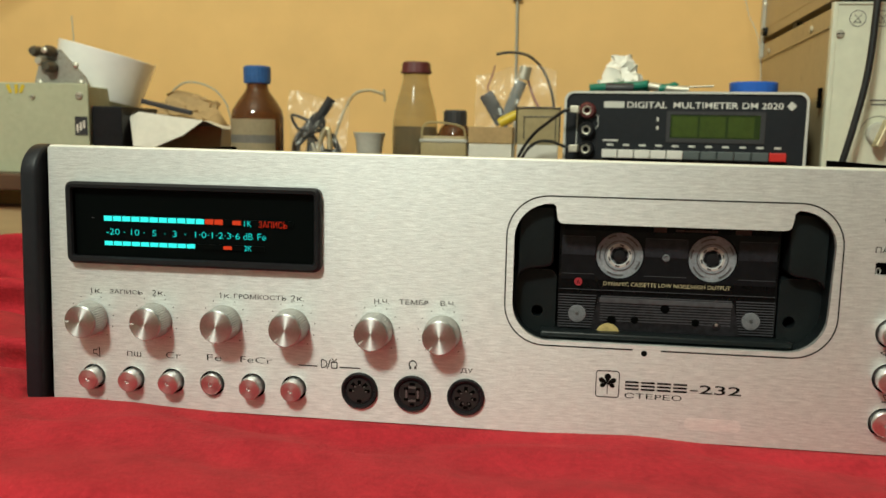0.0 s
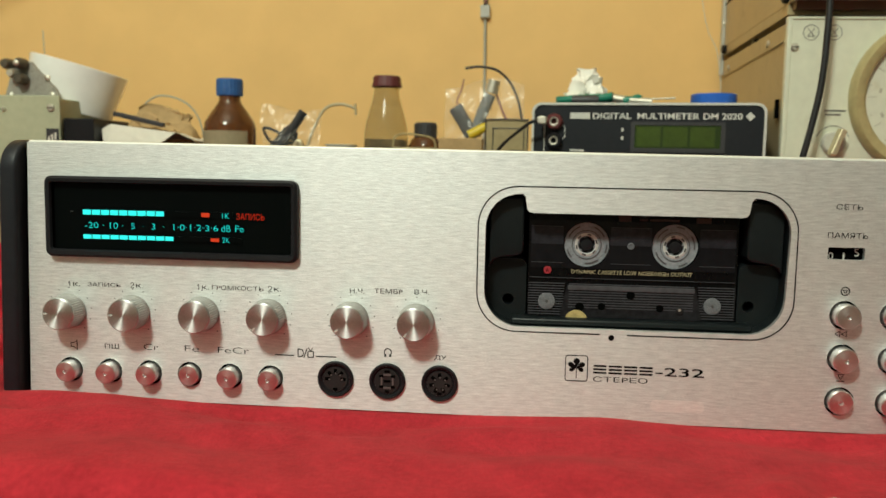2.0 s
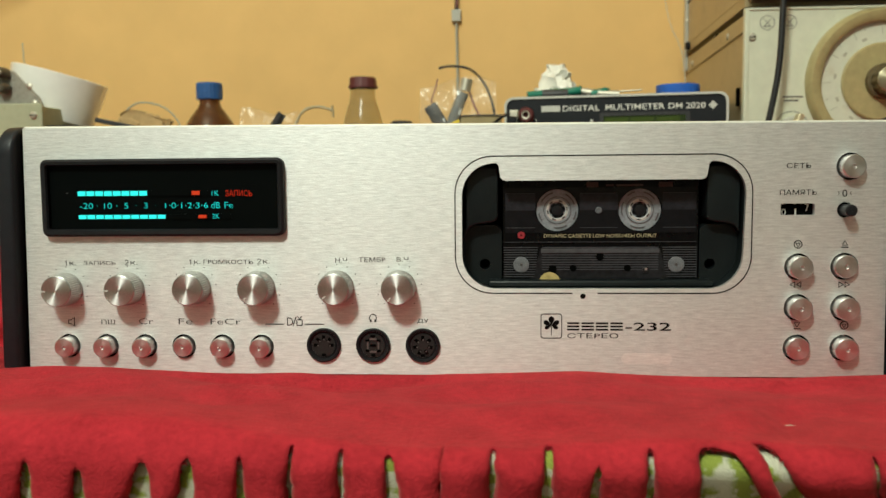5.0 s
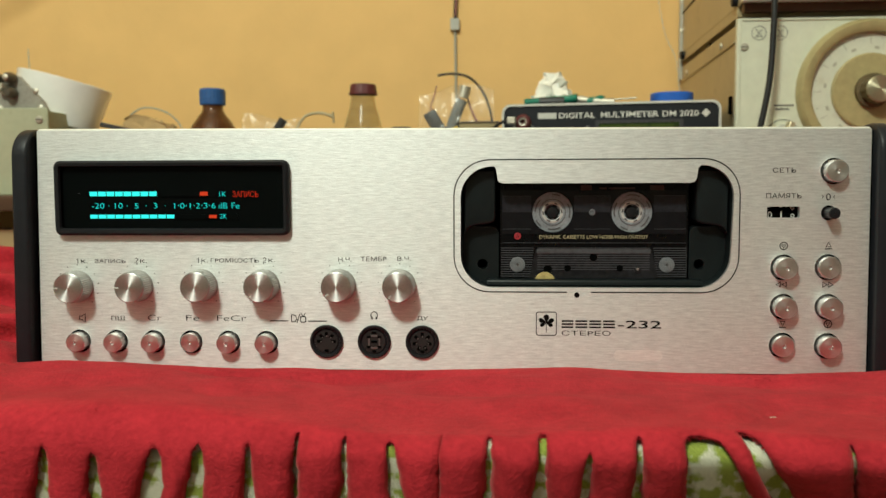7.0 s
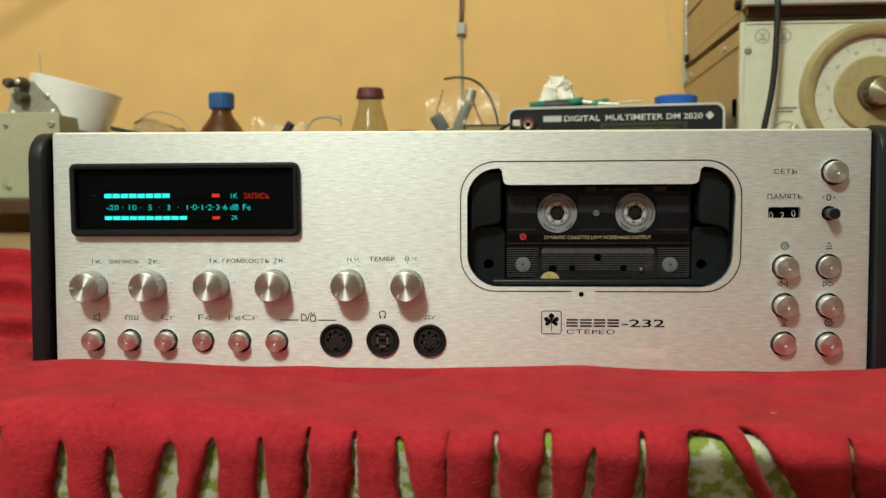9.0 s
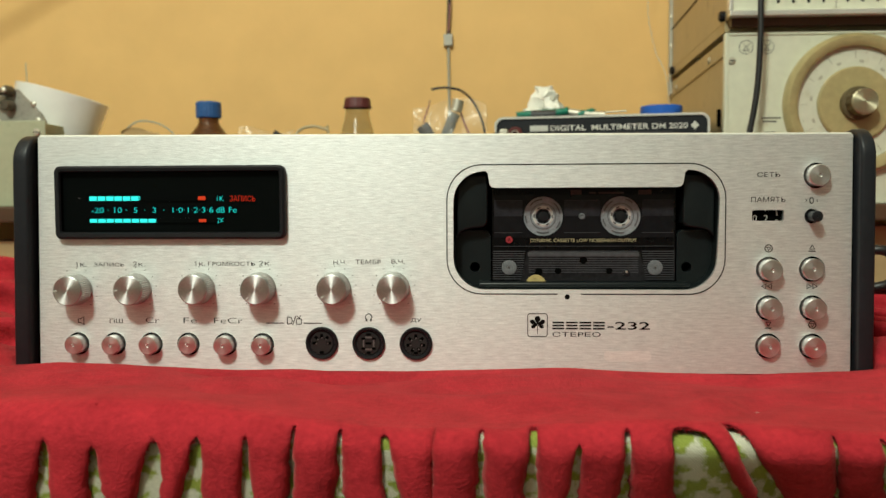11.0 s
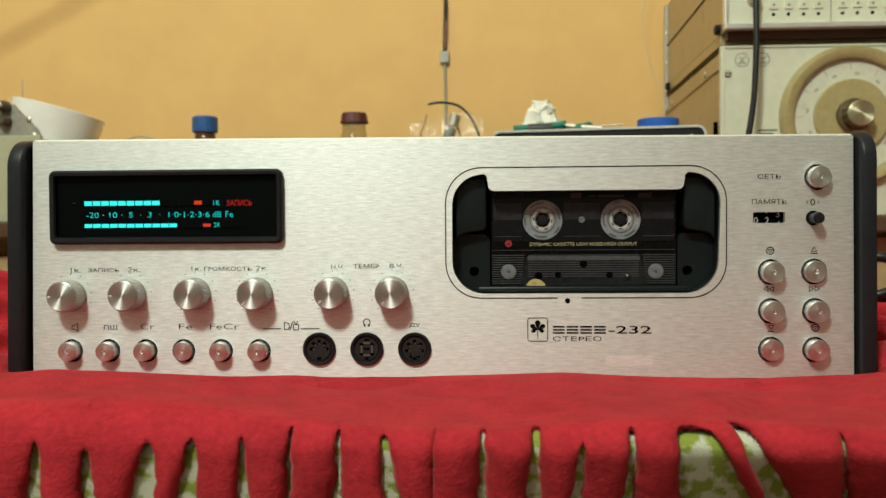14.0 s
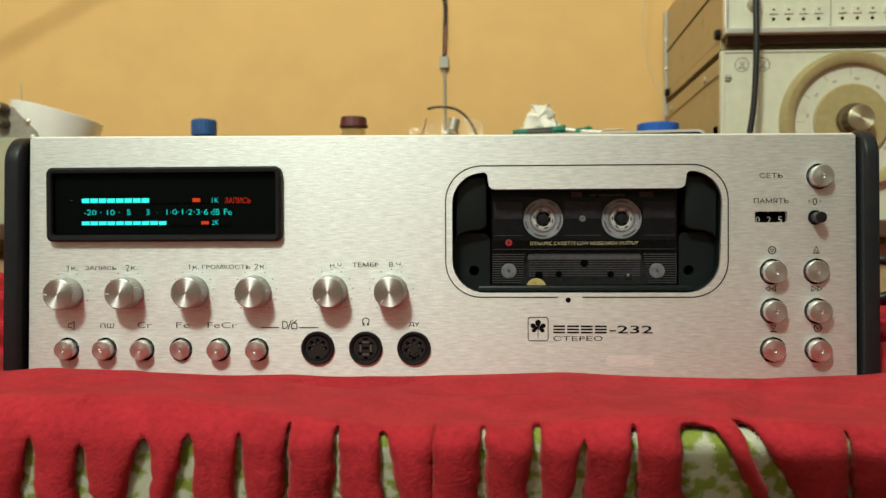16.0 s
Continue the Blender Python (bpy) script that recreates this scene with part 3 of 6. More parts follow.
def cheek(x0, x1):
    bm = bmesh.new()
    prof = []
    for cy, cz, a, r in ((0.009, 0.113, 90, 0.0155),):
        for i in range(9):
            t = radians(a + 90 * i / 8)
            prof.append((cy + r * math.cos(t), cz + r * math.sin(t)))
    prof += [(-0.0065, 0.002), (-0.0045, -0.0030), (0.265, -0.0040), (0.265, 0.110), (0.070, 0.112), (0.022, 0.1275)]
    a = [bm.verts.new((x0, y, z)) for y, z in prof]
    b = [bm.verts.new((x1, y, z)) for y, z in prof]
    bm.faces.new(a)
    bm.faces.new(b[::-1])
    for i in range(len(prof)):
        j = (i + 1) % len(prof)
        bm.faces.new((a[i], a[j], b[j], b[i]))
    bmesh.ops.recalc_face_normals(bm, faces=bm.faces[:])
    ed = [e for e in bm.edges if e.calc_face_angle(0) > 1.2 and e.calc_length() > 0.0005]
    bmesh.ops.bevel(bm, geom=ed, offset=0.0018, segments=3, affect="EDGES", profile=0.5)
    lean = 0.0021 if x0 < 0 else -0.0010
    for v in bm.verts:
        v.co.x -= lean * (1 - v.co.z / 0.128)
    return bm


part("side_cheek", cheek(PX0 - 0.0112, PX0 - 0.0024), CHEEK, deck, "charcoal plastic side cheek", smooth=40)
part("side_cheek", cheek(PX1 + 0.0018, PX1 + 0.0096), CHEEK, deck, "charcoal plastic side cheek", smooth=40)
# black fill in the slots beside the panel, in place of their shade
for x0, x1, lean in ((PX0 - 0.0028, PX0 + 0.0001, 0.0021), (PX1 - 0.0001, PX1 + 0.0022, -0.0010)):
    bm = box(x0, x1, 0.0031, 0.25, 0.001, 0.1245)
    for v in bm.verts:
        v.co.x -= lean * (1 - v.co.z / 0.128)
    part("gap_strip", bm, HOLE, deck)

# display
DX0, DX1, DZ0, DZ1 = -0.2158, -0.0868, 0.0705, 0.1108
outer, inner = rrect(DX0, DX1, DZ0, DZ1, 0.0036, 5), rrect(DX0 + 0.0034, DX1 - 0.0034, DZ0 + 0.0038, DZ1 - 0.0034, 0.0012, 5)
mid = rrect(DX0 + 0.0012, DX1 - 0.0012, DZ0 + 0.0012, DZ1 - 0.0012, 0.0030, 5)
bm = bmesh.new()
loops = [[bm.verts.new((x, y, z)) for x, z in lp] for lp, y in ((outer, -0.0001), (outer, -0.0034), (mid, -0.0044), (rrect(DX0 + 0.0028, DX1 - 0.0028, DZ0 + 0.0031, DZ1 - 0.0028, 0.0014, 5), -0.0042), (inner, -0.0028), (inner, -0.0001))]
for a, b in zip(loops, loops[1:]):
    for i in range(len(a)):
        j = (i + 1) % len(a)
        bm.faces.new((a[i], a[j], b[j], b[i])).material_index = 1 if a is loops[4] else 0
part("display_bezel", bm, [BLACK, HOLE], deck, "black moulded display bezel", smooth=35)
display = part("display_panel", box(DX0 + 0.0031, DX1 - 0.0031, -0.0008, -0.0002, DZ0 + 0.0035, DZ1 - 0.0031), PANEL, deck, "black display panel with glowing level bars")
PITCH, BAR_X = 0.00474, -0.1972
ROWS = ((0.0929, 0.0025), (0.0806, 0.0021))
for z, h in ROWS:
    for i in range(13):
        x = BAR_X + i * PITCH
        part("segment" if i < 11 else "red_segment", box(x, x + PITCH - 0.0006, -0.00115, -0.00085, z - h / 2, z + h / 2), VFD if i < 11 else VFD_RED, display)
shutters, peaks = [], []
for z, h in ROWS:
    shutters.append(part("bar_mask", box(0, 7.4 * PITCH, -0.0016, -0.0013, z - h / 2 - 0.0002, z + h / 2 + 0.0002), PANEL, display))
    peaks.append(part("peak_segment", box(0, PITCH - 0.0006, -0.00205, -0.0018, z - h / 2 + 0.0002, z + h / 2 - 0.0002), VFD_RED, display))
part("scale_mark", lettering("-20 · 10 ·  5  ·  3  ·  1·0·1·2·3·6", -0.1958, -0.1272, 0.0850, 0.0879, -0.0018, bold=-0.012), VFD_DIM, display)
part("unit_mark", lettering("dB", -0.1255, -0.1208, 0.0849, 0.0880, -0.0018, bold=-0.012), VFD_DIM, display)
part("tape_mark", lettering("Fe", -0.1184, -0.1142, 0.0849, 0.0880, -0.0018, bold=-0.012), VFD_DIM, display)
part("channel_mark", lettering("1K", -0.1249, -0.1213, 0.0914, 0.0940, -0.0021, bold=-0.012), VFD_DIM, display)
part("channel_mark", lettering("2K", -0.1249, -0.1213, 0.0795, 0.0820, -0.0021, bold=-0.012), VFD_DIM, display)
part("record_mark", lettering("ЗАПИСЬ", -0.1177, -0.1036, 0.0910, 0.0942, -0.0021), VFD_RED_TEXT, display)
part("minus_mark", box(-0.2033, -0.2020, -0.0019, -0.0017, 0.0930, 0.0933), HUB_DARK, display)


# knobs
def knob(x, z, turn):
    n = 180
    bm = lathe([(0.0, 0.0000), (0.0088, 0.0000), (0.0088, 0.0012), (0.0085, 0.0016), (0.0081, 0.0098)], n, "y", wave=lambda i, r: 0.00018 if (i // 2) % 2 and 0.002 < r < 0.00879 else 0.0)
    k = part("knob", bm, KNURL, deck, "knurled aluminium knob", loc=pose(x, -0.0006, z, 0, turn, 0))
    part("knob_cap", lathe([(0.0081, 0.0090), (0.0081, 0.0104), (0.0076, 0.0110), (0.0, 0.0111)], 64, "y"), TURNED, k, "turned bright cap", smooth=35)
    part("pointer", box(-0.0076, -0.0054, -0.01125, -0.0110, -0.0004, 0.0004), WHITE_DIGIT, k)
    return k


KNOBS = [(-0.2061, 0.0424, 0), (-0.1724, 0.0428, 0), (-0.1364, 0.0433, -60), (-0.1021, 0.0433, -48), (-0.0605, 0.0435, -40), (-0.0280, 0.0435, -52)]
for x, z, turn in KNOBS:
    knob(x, z, turn)
    bm = bmesh.new()
    for i in range(11):
        t = radians(-48 + 27.6 * i)
        disc_bm(x + 0.0117 * math.cos(t), z + 0.0117 * math.sin(t), 0.00028, -0.00012, 0.0, 8, bm)
    part("dial_dots", bm, INK, panel)


# push buttons
def button(x, z, r, out, material=BUTTON_METAL, name="push_button", label="satin metal push button"):
    k = part(name, lathe([(0.0, -0.008), (r, -0.008), (r, out - 0.0006), (r - 0.0005, out), (r * 0.2, out + 0.0001), (r * 0.15, out - 0.0005), (0.0, out - 0.0007)], 40, "y"), material, deck, label, smooth=35, loc=(x, 0, z))
    return k


for i, (x, z) in enumerate(SMALL):
    button(x, z, 0.0053, 0.0026 if i == 3 else 0.0058)
for i, (x, z) in enumerate(BIG):
    button(x, z, 0.0058, (0.0052, 0.0060, 0.0030, 0.0060, 0.0060, 0.0032, 0.0054)[i])
button(*ZERO, 0.0029, 0.0085, BLACK, "reset_button", "black plastic reset button")
# dark sleeves behind the button holes; their black stands in for the gaps' shade
for x, z in SMALL + BIG:
    part("button_sleeve", ring_wall(circle(x, z, 0.0069), 0.0030, 0.0118), HOLE, deck)


# sockets
mat("grey_contact", (0.16, 0.16, 0.155), 0.3, 0.5)
SOCKET_FACE = mat("socket_grey_black", (0.020, 0.020, 0.020), 0.42, 0, 200, 0.3, ior=1.35)


def socket(x, z, kind):
    s = part("din_socket", lathe([(0.0090, 0.0), (0.0090, 0.0012), (0.0084, 0.0018), (0.0075, 0.0016), (0.0072, 0.0006), (0.0064, 0.0004), (0.0062, 0.0010), (0.0, 0.0010)], 48, "y"), BLACK, deck, "black round plug socket", smooth=30, loc=(x, 0, z))
    part("socket_face", disc_bm(0, 0, 0.0061, -0.00105, -0.0009, 32), SOCKET_FACE, s)
    if kind == "box":
        for x0, x1, z0, z1 in ((-0.0032, -0.0024, -0.002, 0.002), (0.0024, 0.0032, -0.002, 0.002), (-0.0018, 0.0018, 0.0028, 0.0038), (-0.0018, 0.0018, -0.0038, -0.0028)):
            part("contact", box(x0, x1, -0.0013, -0.0011, z0, z1), MATS["grey_contact"], s)
        for hx, hz, w in ((0, 0.0050, 0.0013), (-0.0029, 0.0026, 0.0010), (0.0029, 0.0026, 0.0010), (0, 0.0001, 0.0016), (-0.0029, -0.0028, 0.0010), (0.0029, -0.0028, 0.0010), (0, -0.0051, 0.0010)):
            part("pin_hole", box(hx - w, hx + w, -0.00145, -0.0010, hz - 0.00055, hz + 0.00055), HOLE, s)
    else:
        for i in range(kind):
            t = radians(90 + (i - (kind - 1) / 2) * (45 if kind == 5 else 51))
            part("pin_hole", join(None, box(-0.00085, 0.00085, -0.0012, -0.0008, 0.0026, 0.0052, 0.0002), Matrix.Rotation(radians(90) - t, 4, "Y")), HOLE, s)
            # small pale disc puts the glint of each contact into colour
            part("contact", disc_bm(0.0032 * math.cos(t) + 0.0002, 0.0032 * math.sin(t) - 0.0002, 0.0004, -0.0014, -0.0010, 10), MATS["grey_contact"], s)
        part("key_slot", box(-0.0011, 0.0011, -0.0012, -0.0008, -0.0058, -0.0044), HOLE, s)


socket(-0.0680, 0.0129, 5)
socket(-0.0420, 0.0129, "box")
socket(-0.0160, 0.0129, 7)


# printing on the panel
def print_on(s, x0, x1, zc, h, bold=0.0):
    part("printing", lettering(s, x0, x1, zc - h / 2, zc + h / 2, -0.00012, bold=bold), INK, panel)


def numeral(d, x, z, h):
    """A plain one or two with a round shoulder, drawn as one stroke."""
    w = h * 0.62
    if d == 1:
        pts = [(x + 0.25 * w, z + 0.22 * h), (x + 0.7 * w, z + 0.5 * h), (x + 0.7 * w, z - 0.5 * h)]
    else:
        c = [(x + w / 2 + w / 2 * math.cos(radians(a)), z + 0.22 * h + 0.28 * h * math.sin(radians(a))) for a in (165, 130, 90, 50, 10, -25)]
        pts = c + [(x, z - 0.46 * h), (x + w, z - 0.46 * h)]
    part("printing", stroke(pts, 0.00038, -0.00012), INK, panel)


print_on("ЗАПИСЬ", -0.1961, -0.1787, 0.0562, 0.0021)
print_on("ГРОМКОСТЬ", -0.1312, -0.1048, 0.0567, 0.0023)
print_on("Н.Ч.", -0.0612, -0.0540, 0.0574, 0.0024)
print_on("ТЕМБР", -0.0490, -0.0350, 0.0577, 0.0024)
print_on("В.Ч.", -0.0292, -0.0220, 0.0578, 0.0024)
print_on("ПШ", -0.1878, -0.1803, 0.0247, 0.0024)
print_on("Cr", -0.1672, -0.1594, 0.0251, 0.0031, -0.012)
print_on("Fe", -0.1457, -0.1382, 0.0251, 0.0031, -0.012)
print_on("FeCr", -0.1284, -0.1122, 0.0251, 0.0031, -0.012)
print_on("ДУ", -0.0188, -0.0130, 0.0256, 0.0025, 0.006)
print_on("СЕТЬ", 0.1662, 0.1781, 0.1041, 0.0026)
print_on("ПАМЯТЬ", 0.1632, 0.1811, 0.0909, 0.0026)
print_on("0", 0.1934, 0.1958, 0.0903, 0.0036)
print_on("›", 0.1912, 0.1922, 0.0903, 0.0016)
print_on("‹", 0.1970, 0.1980, 0.0903, 0.0016)
print_on("-232", 0.0879, 0.1107, 0.0231, 0.0042, 0.01)
print_on("СТЕРЕО", 0.0584, 0.0843, 0.0183, 0.0026)
numeral(1, -0.2068, 0.0562, 0.0027)
print_on("к.", -0.2039, -0.2002, 0.056, 0.0019)
numeral(2, -0.1735, 0.0564, 0.0027)
print_on("к.", -0.1706, -0.1668, 0.0562, 0.0019)
numeral(1, -0.1392, 0.0567, 0.0027)
print_on("к.", -0.1363, -0.1328, 0.0565, 0.0019)
numeral(2, -0.1023, 0.0569, 0.0027)
print_on("к.", -0.0994, -0.0958, 0.0567, 0.0019)
# maker's name as plain bars, one a letter
for i in range(4):
    x = 0.0584 + i * 0.0073
    for z0 in (0.0, 0.00165, 0.0033):
        part("name_bar", box(x, x + 0.0062, -0.00012, -0.00004, 0.0210 + z0, 0.0210 + z0 + 0.0009), INK, panel)
# leaf badge in a shield frame
bm = stroke(rrect(0.0450, 0.0556, 0.0170, 0.0295, 0.0012, 3), 0.00045, -0.00012, True)
for a, ln, wd in ((90, 0.0048, 0.0016), (28, 0.0046, 0.0013), (152, 0.0046, 0.0013), (-25, 0.0038, 0.0011), (205, 0.0038, 0.0011)):
    own = bmesh.new()
    d, w = Vector((math.cos(radians(a)), 0, math.sin(radians(a)))), Vector((-math.sin(radians(a)), 0, math.cos(radians(a))))
    c = Vector((0.0503, -0.00012, 0.0236))
    own.faces.new([own.verts.new(c + d * p * ln + w * q * wd) for p, q in ((0.05, 0.12), (0.05, -0.12), (0.6, -1), (0.85, -0.8), (1, 0), (0.85, 0.8), (0.6, 1))])
    join(bm, own)
box(0.0501, 0.0505, -0.00012, -0.00004, 0.0184, 0.0236, 0, bm)
part("leaf_badge", bm, INK, panel)
# signs over sockets and keys
bm = bmesh.new()
stroke([(-0.0990, 0.0238), (-0.0891, 0.0238)], 0.0005, -0.00012, bm=bm)
stroke([(-0.0781, 0.0238), (-0.0678, 0.0238)], 0.0005, -0.00012, bm=bm)
stroke([(-0.0872, 0.0232), (-0.0872, 0.0272), (-0.0868, 0.0272), (-0.0850, 0.0268), (-0.0844, 0.0252), (-0.0850, 0.0236), (-0.0868, 0.0232)], 0.0005, -0.00012, True, bm=bm)
stroke([(-0.0843, 0.0228), (-0.0826, 0.0276)], 0.0005, -0.00012, bm=bm)
stroke(rrect(-0.0822, -0.0794, 0.0232, 0.0262, 0.0003, 2), 0.0005, -0.00012, True, bm=bm)
stroke([(-0.0820, 0.0280), (-0.0808, 0.0264), (-0.0796, 0.0280)], 0.0005, -0.00012, bm=bm)
part("socket_sign", bm, INK, panel)
bm = bmesh.new()
# loudspeaker
stroke([(-0.2058, 0.0237), (-0.2058, 0.0257), (-0.2044, 0.0257), (-0.2026, 0.0272), (-0.2026, 0.0222), (-0.2044, 0.0237)], 0.0005, -0.00012, True, bm=bm)
part("loudspeaker_sign", bm, INK, panel)
bm = bmesh.new()
# headphones
stroke([(-0.0420 + 0.0018 * math.cos(radians(a)), 0.0272 + 0.0019 * math.sin(radians(a))) for a in range(-40, 221, 20)], 0.0005, -0.00012, bm=bm)
for x in (-0.0432, -0.0408):
    box(x - 0.0005, x + 0.0005, -0.00012, -0.00004, 0.0250, 0.0264, 0, bm)

part("headphone_sign", bm, INK, panel)

def tri(cx, cz, r, turn, bm):
    stroke([(cx + r * math.cos(radians(turn + 120 * i)), cz + r * math.sin(radians(turn + 120 * i))) for i in range(3)], 0.0006, -0.00012, True, bm=bm)


for signs, bar in ((((0.1708, 0.0447, 180), (0.1738, 0.0447, 180)), None), (((0.1938, 0.0447, 0), (0.1968, 0.0447, 0)), None), (((0.1954, 0.0652, 90),), 0.0634), (((0.1732, 0.0246, -90),), 0.0222)):
    bm = bmesh.new()
    for cx, cz, turn in signs:
        tri(cx, cz, 0.0015, turn, bm)
    if bar:
        stroke([(signs[0][0] - 0.0018, bar), (signs[0][0] + 0.0018, bar)], 0.0005, -0.00012, bm=bm)
    part("key_sign", bm, INK, panel)
for cx, cz in ((0.1727, 0.0649), (0.1962, 0.0241)):
    bm = stroke(circle(cx, cz, 0.0019, 20), 0.0005, -0.00012, True)
    tri(cx, cz, 0.0012, -90, bm)
    part("key_sign", bm, INK, panel)
# outline round the cassette opening and the dot below it
OUT = rrect(0.0012, 0.1500, 0.0402, 0.1103, 0.0190, 10)
lo = [p for p in OUT]
start = next(i for i, p in enumerate(lo) if p[1] < 0.0403 and p[0] > 0.1)
order = lo[start:] + lo[:start]
bm = stroke([(0.0737, 0.0402)] + order + [(0.0610, 0.0402)], 0.0006, -0.00012)
disc_bm(0.0663, 0.0387, 0.0014, -0.00012, -0.00002, 20, bm)
part("window_outline", bm, INK, panel)

part("sticker_trace", sheet(rrect(0.0860, 0.1115, 0.0036, 0.0094, 0.0027, 5), [], -0.00006, -0.00001), mat("film_trace", (0.84, 0.85, 0.835), 0.60, 0.72, 210, 0.20, 0.12, 330, stretch=(0.7, 1, 5)), panel)
# counter
part("counter_housing", ring_wall(rrect(0.1632, 0.1810, 0.0788, 0.0860, 0.0008, 3), 0.0029, 0.012), HOLE, deck)
drums = []
for cx in (0.1662, 0.1720, 0.1778):
    bm = lathe([(0.0, -0.0029), (0.0088, -0.0029), (0.0088, 0.0029), (0.0, 0.0029)], 40)
    bmesh.ops.transform(bm, matrix=Matrix.Rotation(radians(90), 4, "Y"), verts=bm.verts[:])
    for f in bm.faces:
        f.material_index = 0
    for d in range(10):
        own = lettering(str(d), -0.0011 if d != 1 else -0.0004, 0.0011 if d != 1 else 0.0004, -0.0018, 0.0018, -0.00890)
        join(bm, own, Matrix.Rotation(radians(36 * d), 4, "X"), 1)
    drums.append(part("counter_drum", bm, [HOLE, WHITE_DIGIT], deck, "black counter drum with white numerals", loc=(cx, 0.0120, 0.0809)))

# cassette well
well = part("cassette_well", ring_wall(WELL_OUT, 0.0029, 0.0268), WELL, deck, "dark plastic cassette well")
part("well_back", box(0.0040, 0.1470, 0.0264, 0.0270, 0.0405, 0.1110), HOLE, well)
for side in (0, 1):
    prof = [(0.0064, 0.1050), (0.0232, 0.1050), (0.0232, 0.0790), (0.0222, 0.0772), (0.0200, 0.0762), (0.0120, 0.0752), (0.0088, 0.0738), (0.0064, 0.0705)]
    if side:
        prof = [(0.1522 - x, z) for x, z in prof]
    bm = sheet(prof, [], 0.0060, 0.0262)
    bmesh.ops.recalc_face_normals(bm, faces=bm.faces[:])
    bmesh.ops.bevel(bm, geom=[e for e in bm.edges if e.calc_face_angle(0) > 0.3 and all(v.co.y < 0.0061 for v in e.verts)], offset=0.0012, segments=3, affect="EDGES", profile=0.5)
    part("guide_block", bm, WELL, well, smooth=40)
for x0, x1, hx in ((0.0050, 0.0250, 0.0162), (0.1272, 0.1462, 0.1325)):
    bm = sheet(rrect(x0, x1, 0.0436, 0.0745, 0.004, 4), [circle(hx, 0.0540, 0.0028, 20)], 0.0125, 0.0255)
    part("side_guide", bm, WELL, well)
part("lower_lip", box(0.0180, 0.1330, 0.0040, 0.0262, 0.0428, 0.0462, 0.0012, None, 3), WELL, well, smooth=40)
spindles = []
for cx in (0.0540, 0.0965):
    bm = lathe([(0.0, -0.024), (0.0036, -0.024), (0.0036, -0.0135), (0.0026, -0.0118), (0.0, -0.0114)], 24, "y")
    for i in range(3):
        own = box(-0.0004, 0.0004, 0.0135, 0.024, 0.003, 0.0046)
        join(bm, own, Matrix.Rotation(radians(120 * i), 4, "Y"))
    spindles.append(part("reel_spindle", bm, BLACK, deck, smooth=35, loc=(cx, 0, 0.0822)))

# ---- the cassette ----
tape = thing("compact_cassette", "smoky transparent tape cassette seated in the deck's well", "cassette", (0.076, 0.0112, 0.0464))
TZ = 0.0464


def tz(z):
    return z - TZ


def tx(x):
    return x - 0.076


HL, HR = tx(0.0540), tx(0.0965)
shell_holes = [circle(HL, tz(0.0822), 0.0113, 40), circle(HR, tz(0.0822), 0.0113, 40)]
bm = sheet(rrect(-0.0502, 0.0502, 0.0, 0.0640, 0.0014, 3), shell_holes, 0.0006, 0.0110)
part("shell", bm, SHELL, tape, "smoky dark plastic shell")
bm = sheet(rrect(-0.0492, 0.0492, tz(0.0704), tz(0.0940), 0.0006, 2), shell_holes, 0.0001, 0.00055)
part("window_band", bm, SHELL_BAND, tape, "clear smoky window band")
# paler strips: the reflection over the tape is put into their grey
for x0, x1 in ((-0.0490, HL - 0.0114), (HL + 0.0114, HR - 0.0114), (HR + 0.0114, 0.0490)):
    part("window_reflection", box(x0, x1, -0.00015, 0.00008, tz(0.0822), tz(0.0906)), BAND_REFLECTION, tape)
# ribs of the lower half
bm = bmesh.new()
for i in range(13):
    z = tz(0.0472) + i * 0.00128
    for x0, x1 in ((-0.0498, -0.0335 + 0.00012 * i), (-0.0300, 0.0300), (0.0335 - 0.00012 * i, 0.0498)):
        if abs(x0) > 0.031 or (2 < i):
            box(x0, x1, 0.0001 if abs(x0) > 0.031 else -0.0006, 0.00055, z, z + 0.00050, 0, bm)
part("ribs", bm, RIB, tape, "fine raised ribs")
bm = bmesh.new()
vs = [(-0.0345, 0.0), (0.0345, 0.0), (0.0310, tz(0.0622)), (-0.0310, tz(0.0622))]
a = [bm.verts.new((x, -0.0004, z)) for x, z in vs]
b = [bm.verts.new((x, 0.0005, z)) for x, z in vs]
bm.faces.new(a)
for i in range(4):
    bm.faces.new((a[i], a[(i + 1) % 4], b[(i + 1) % 4], b[i]))
part("raised_head_block", bm, HEAD_BLOCK, tape)
part("bright_bar", box(-0.0305, 0.0305, -0.0010, -0.0002, tz(0.0598), tz(0.0623), 0.0003), mat("pale_clear_bar", (0.062, 0.062, 0.070), 0.2, 0, 60, 0.3), tape)
for x0, x1 in ((-0.0490, HL - 0.0116), (HL + 0.0116, HR - 0.0116), (HR + 0.0116, 0.0490)):
    part("band_edge", box(x0, x1, -0.0001, 0.0003, tz(0.0730), tz(0.0733)), RIB, tape)
    part("band_edge", box(x0, x1, -0.0001, 0.0003, tz(0.0908), tz(0.0911)), RIB, tape)
part("edge_line", box(-0.0494, 0.0494, -0.0002, 0.0003, tz(0.0655), tz(0.0658)), RIB, tape)
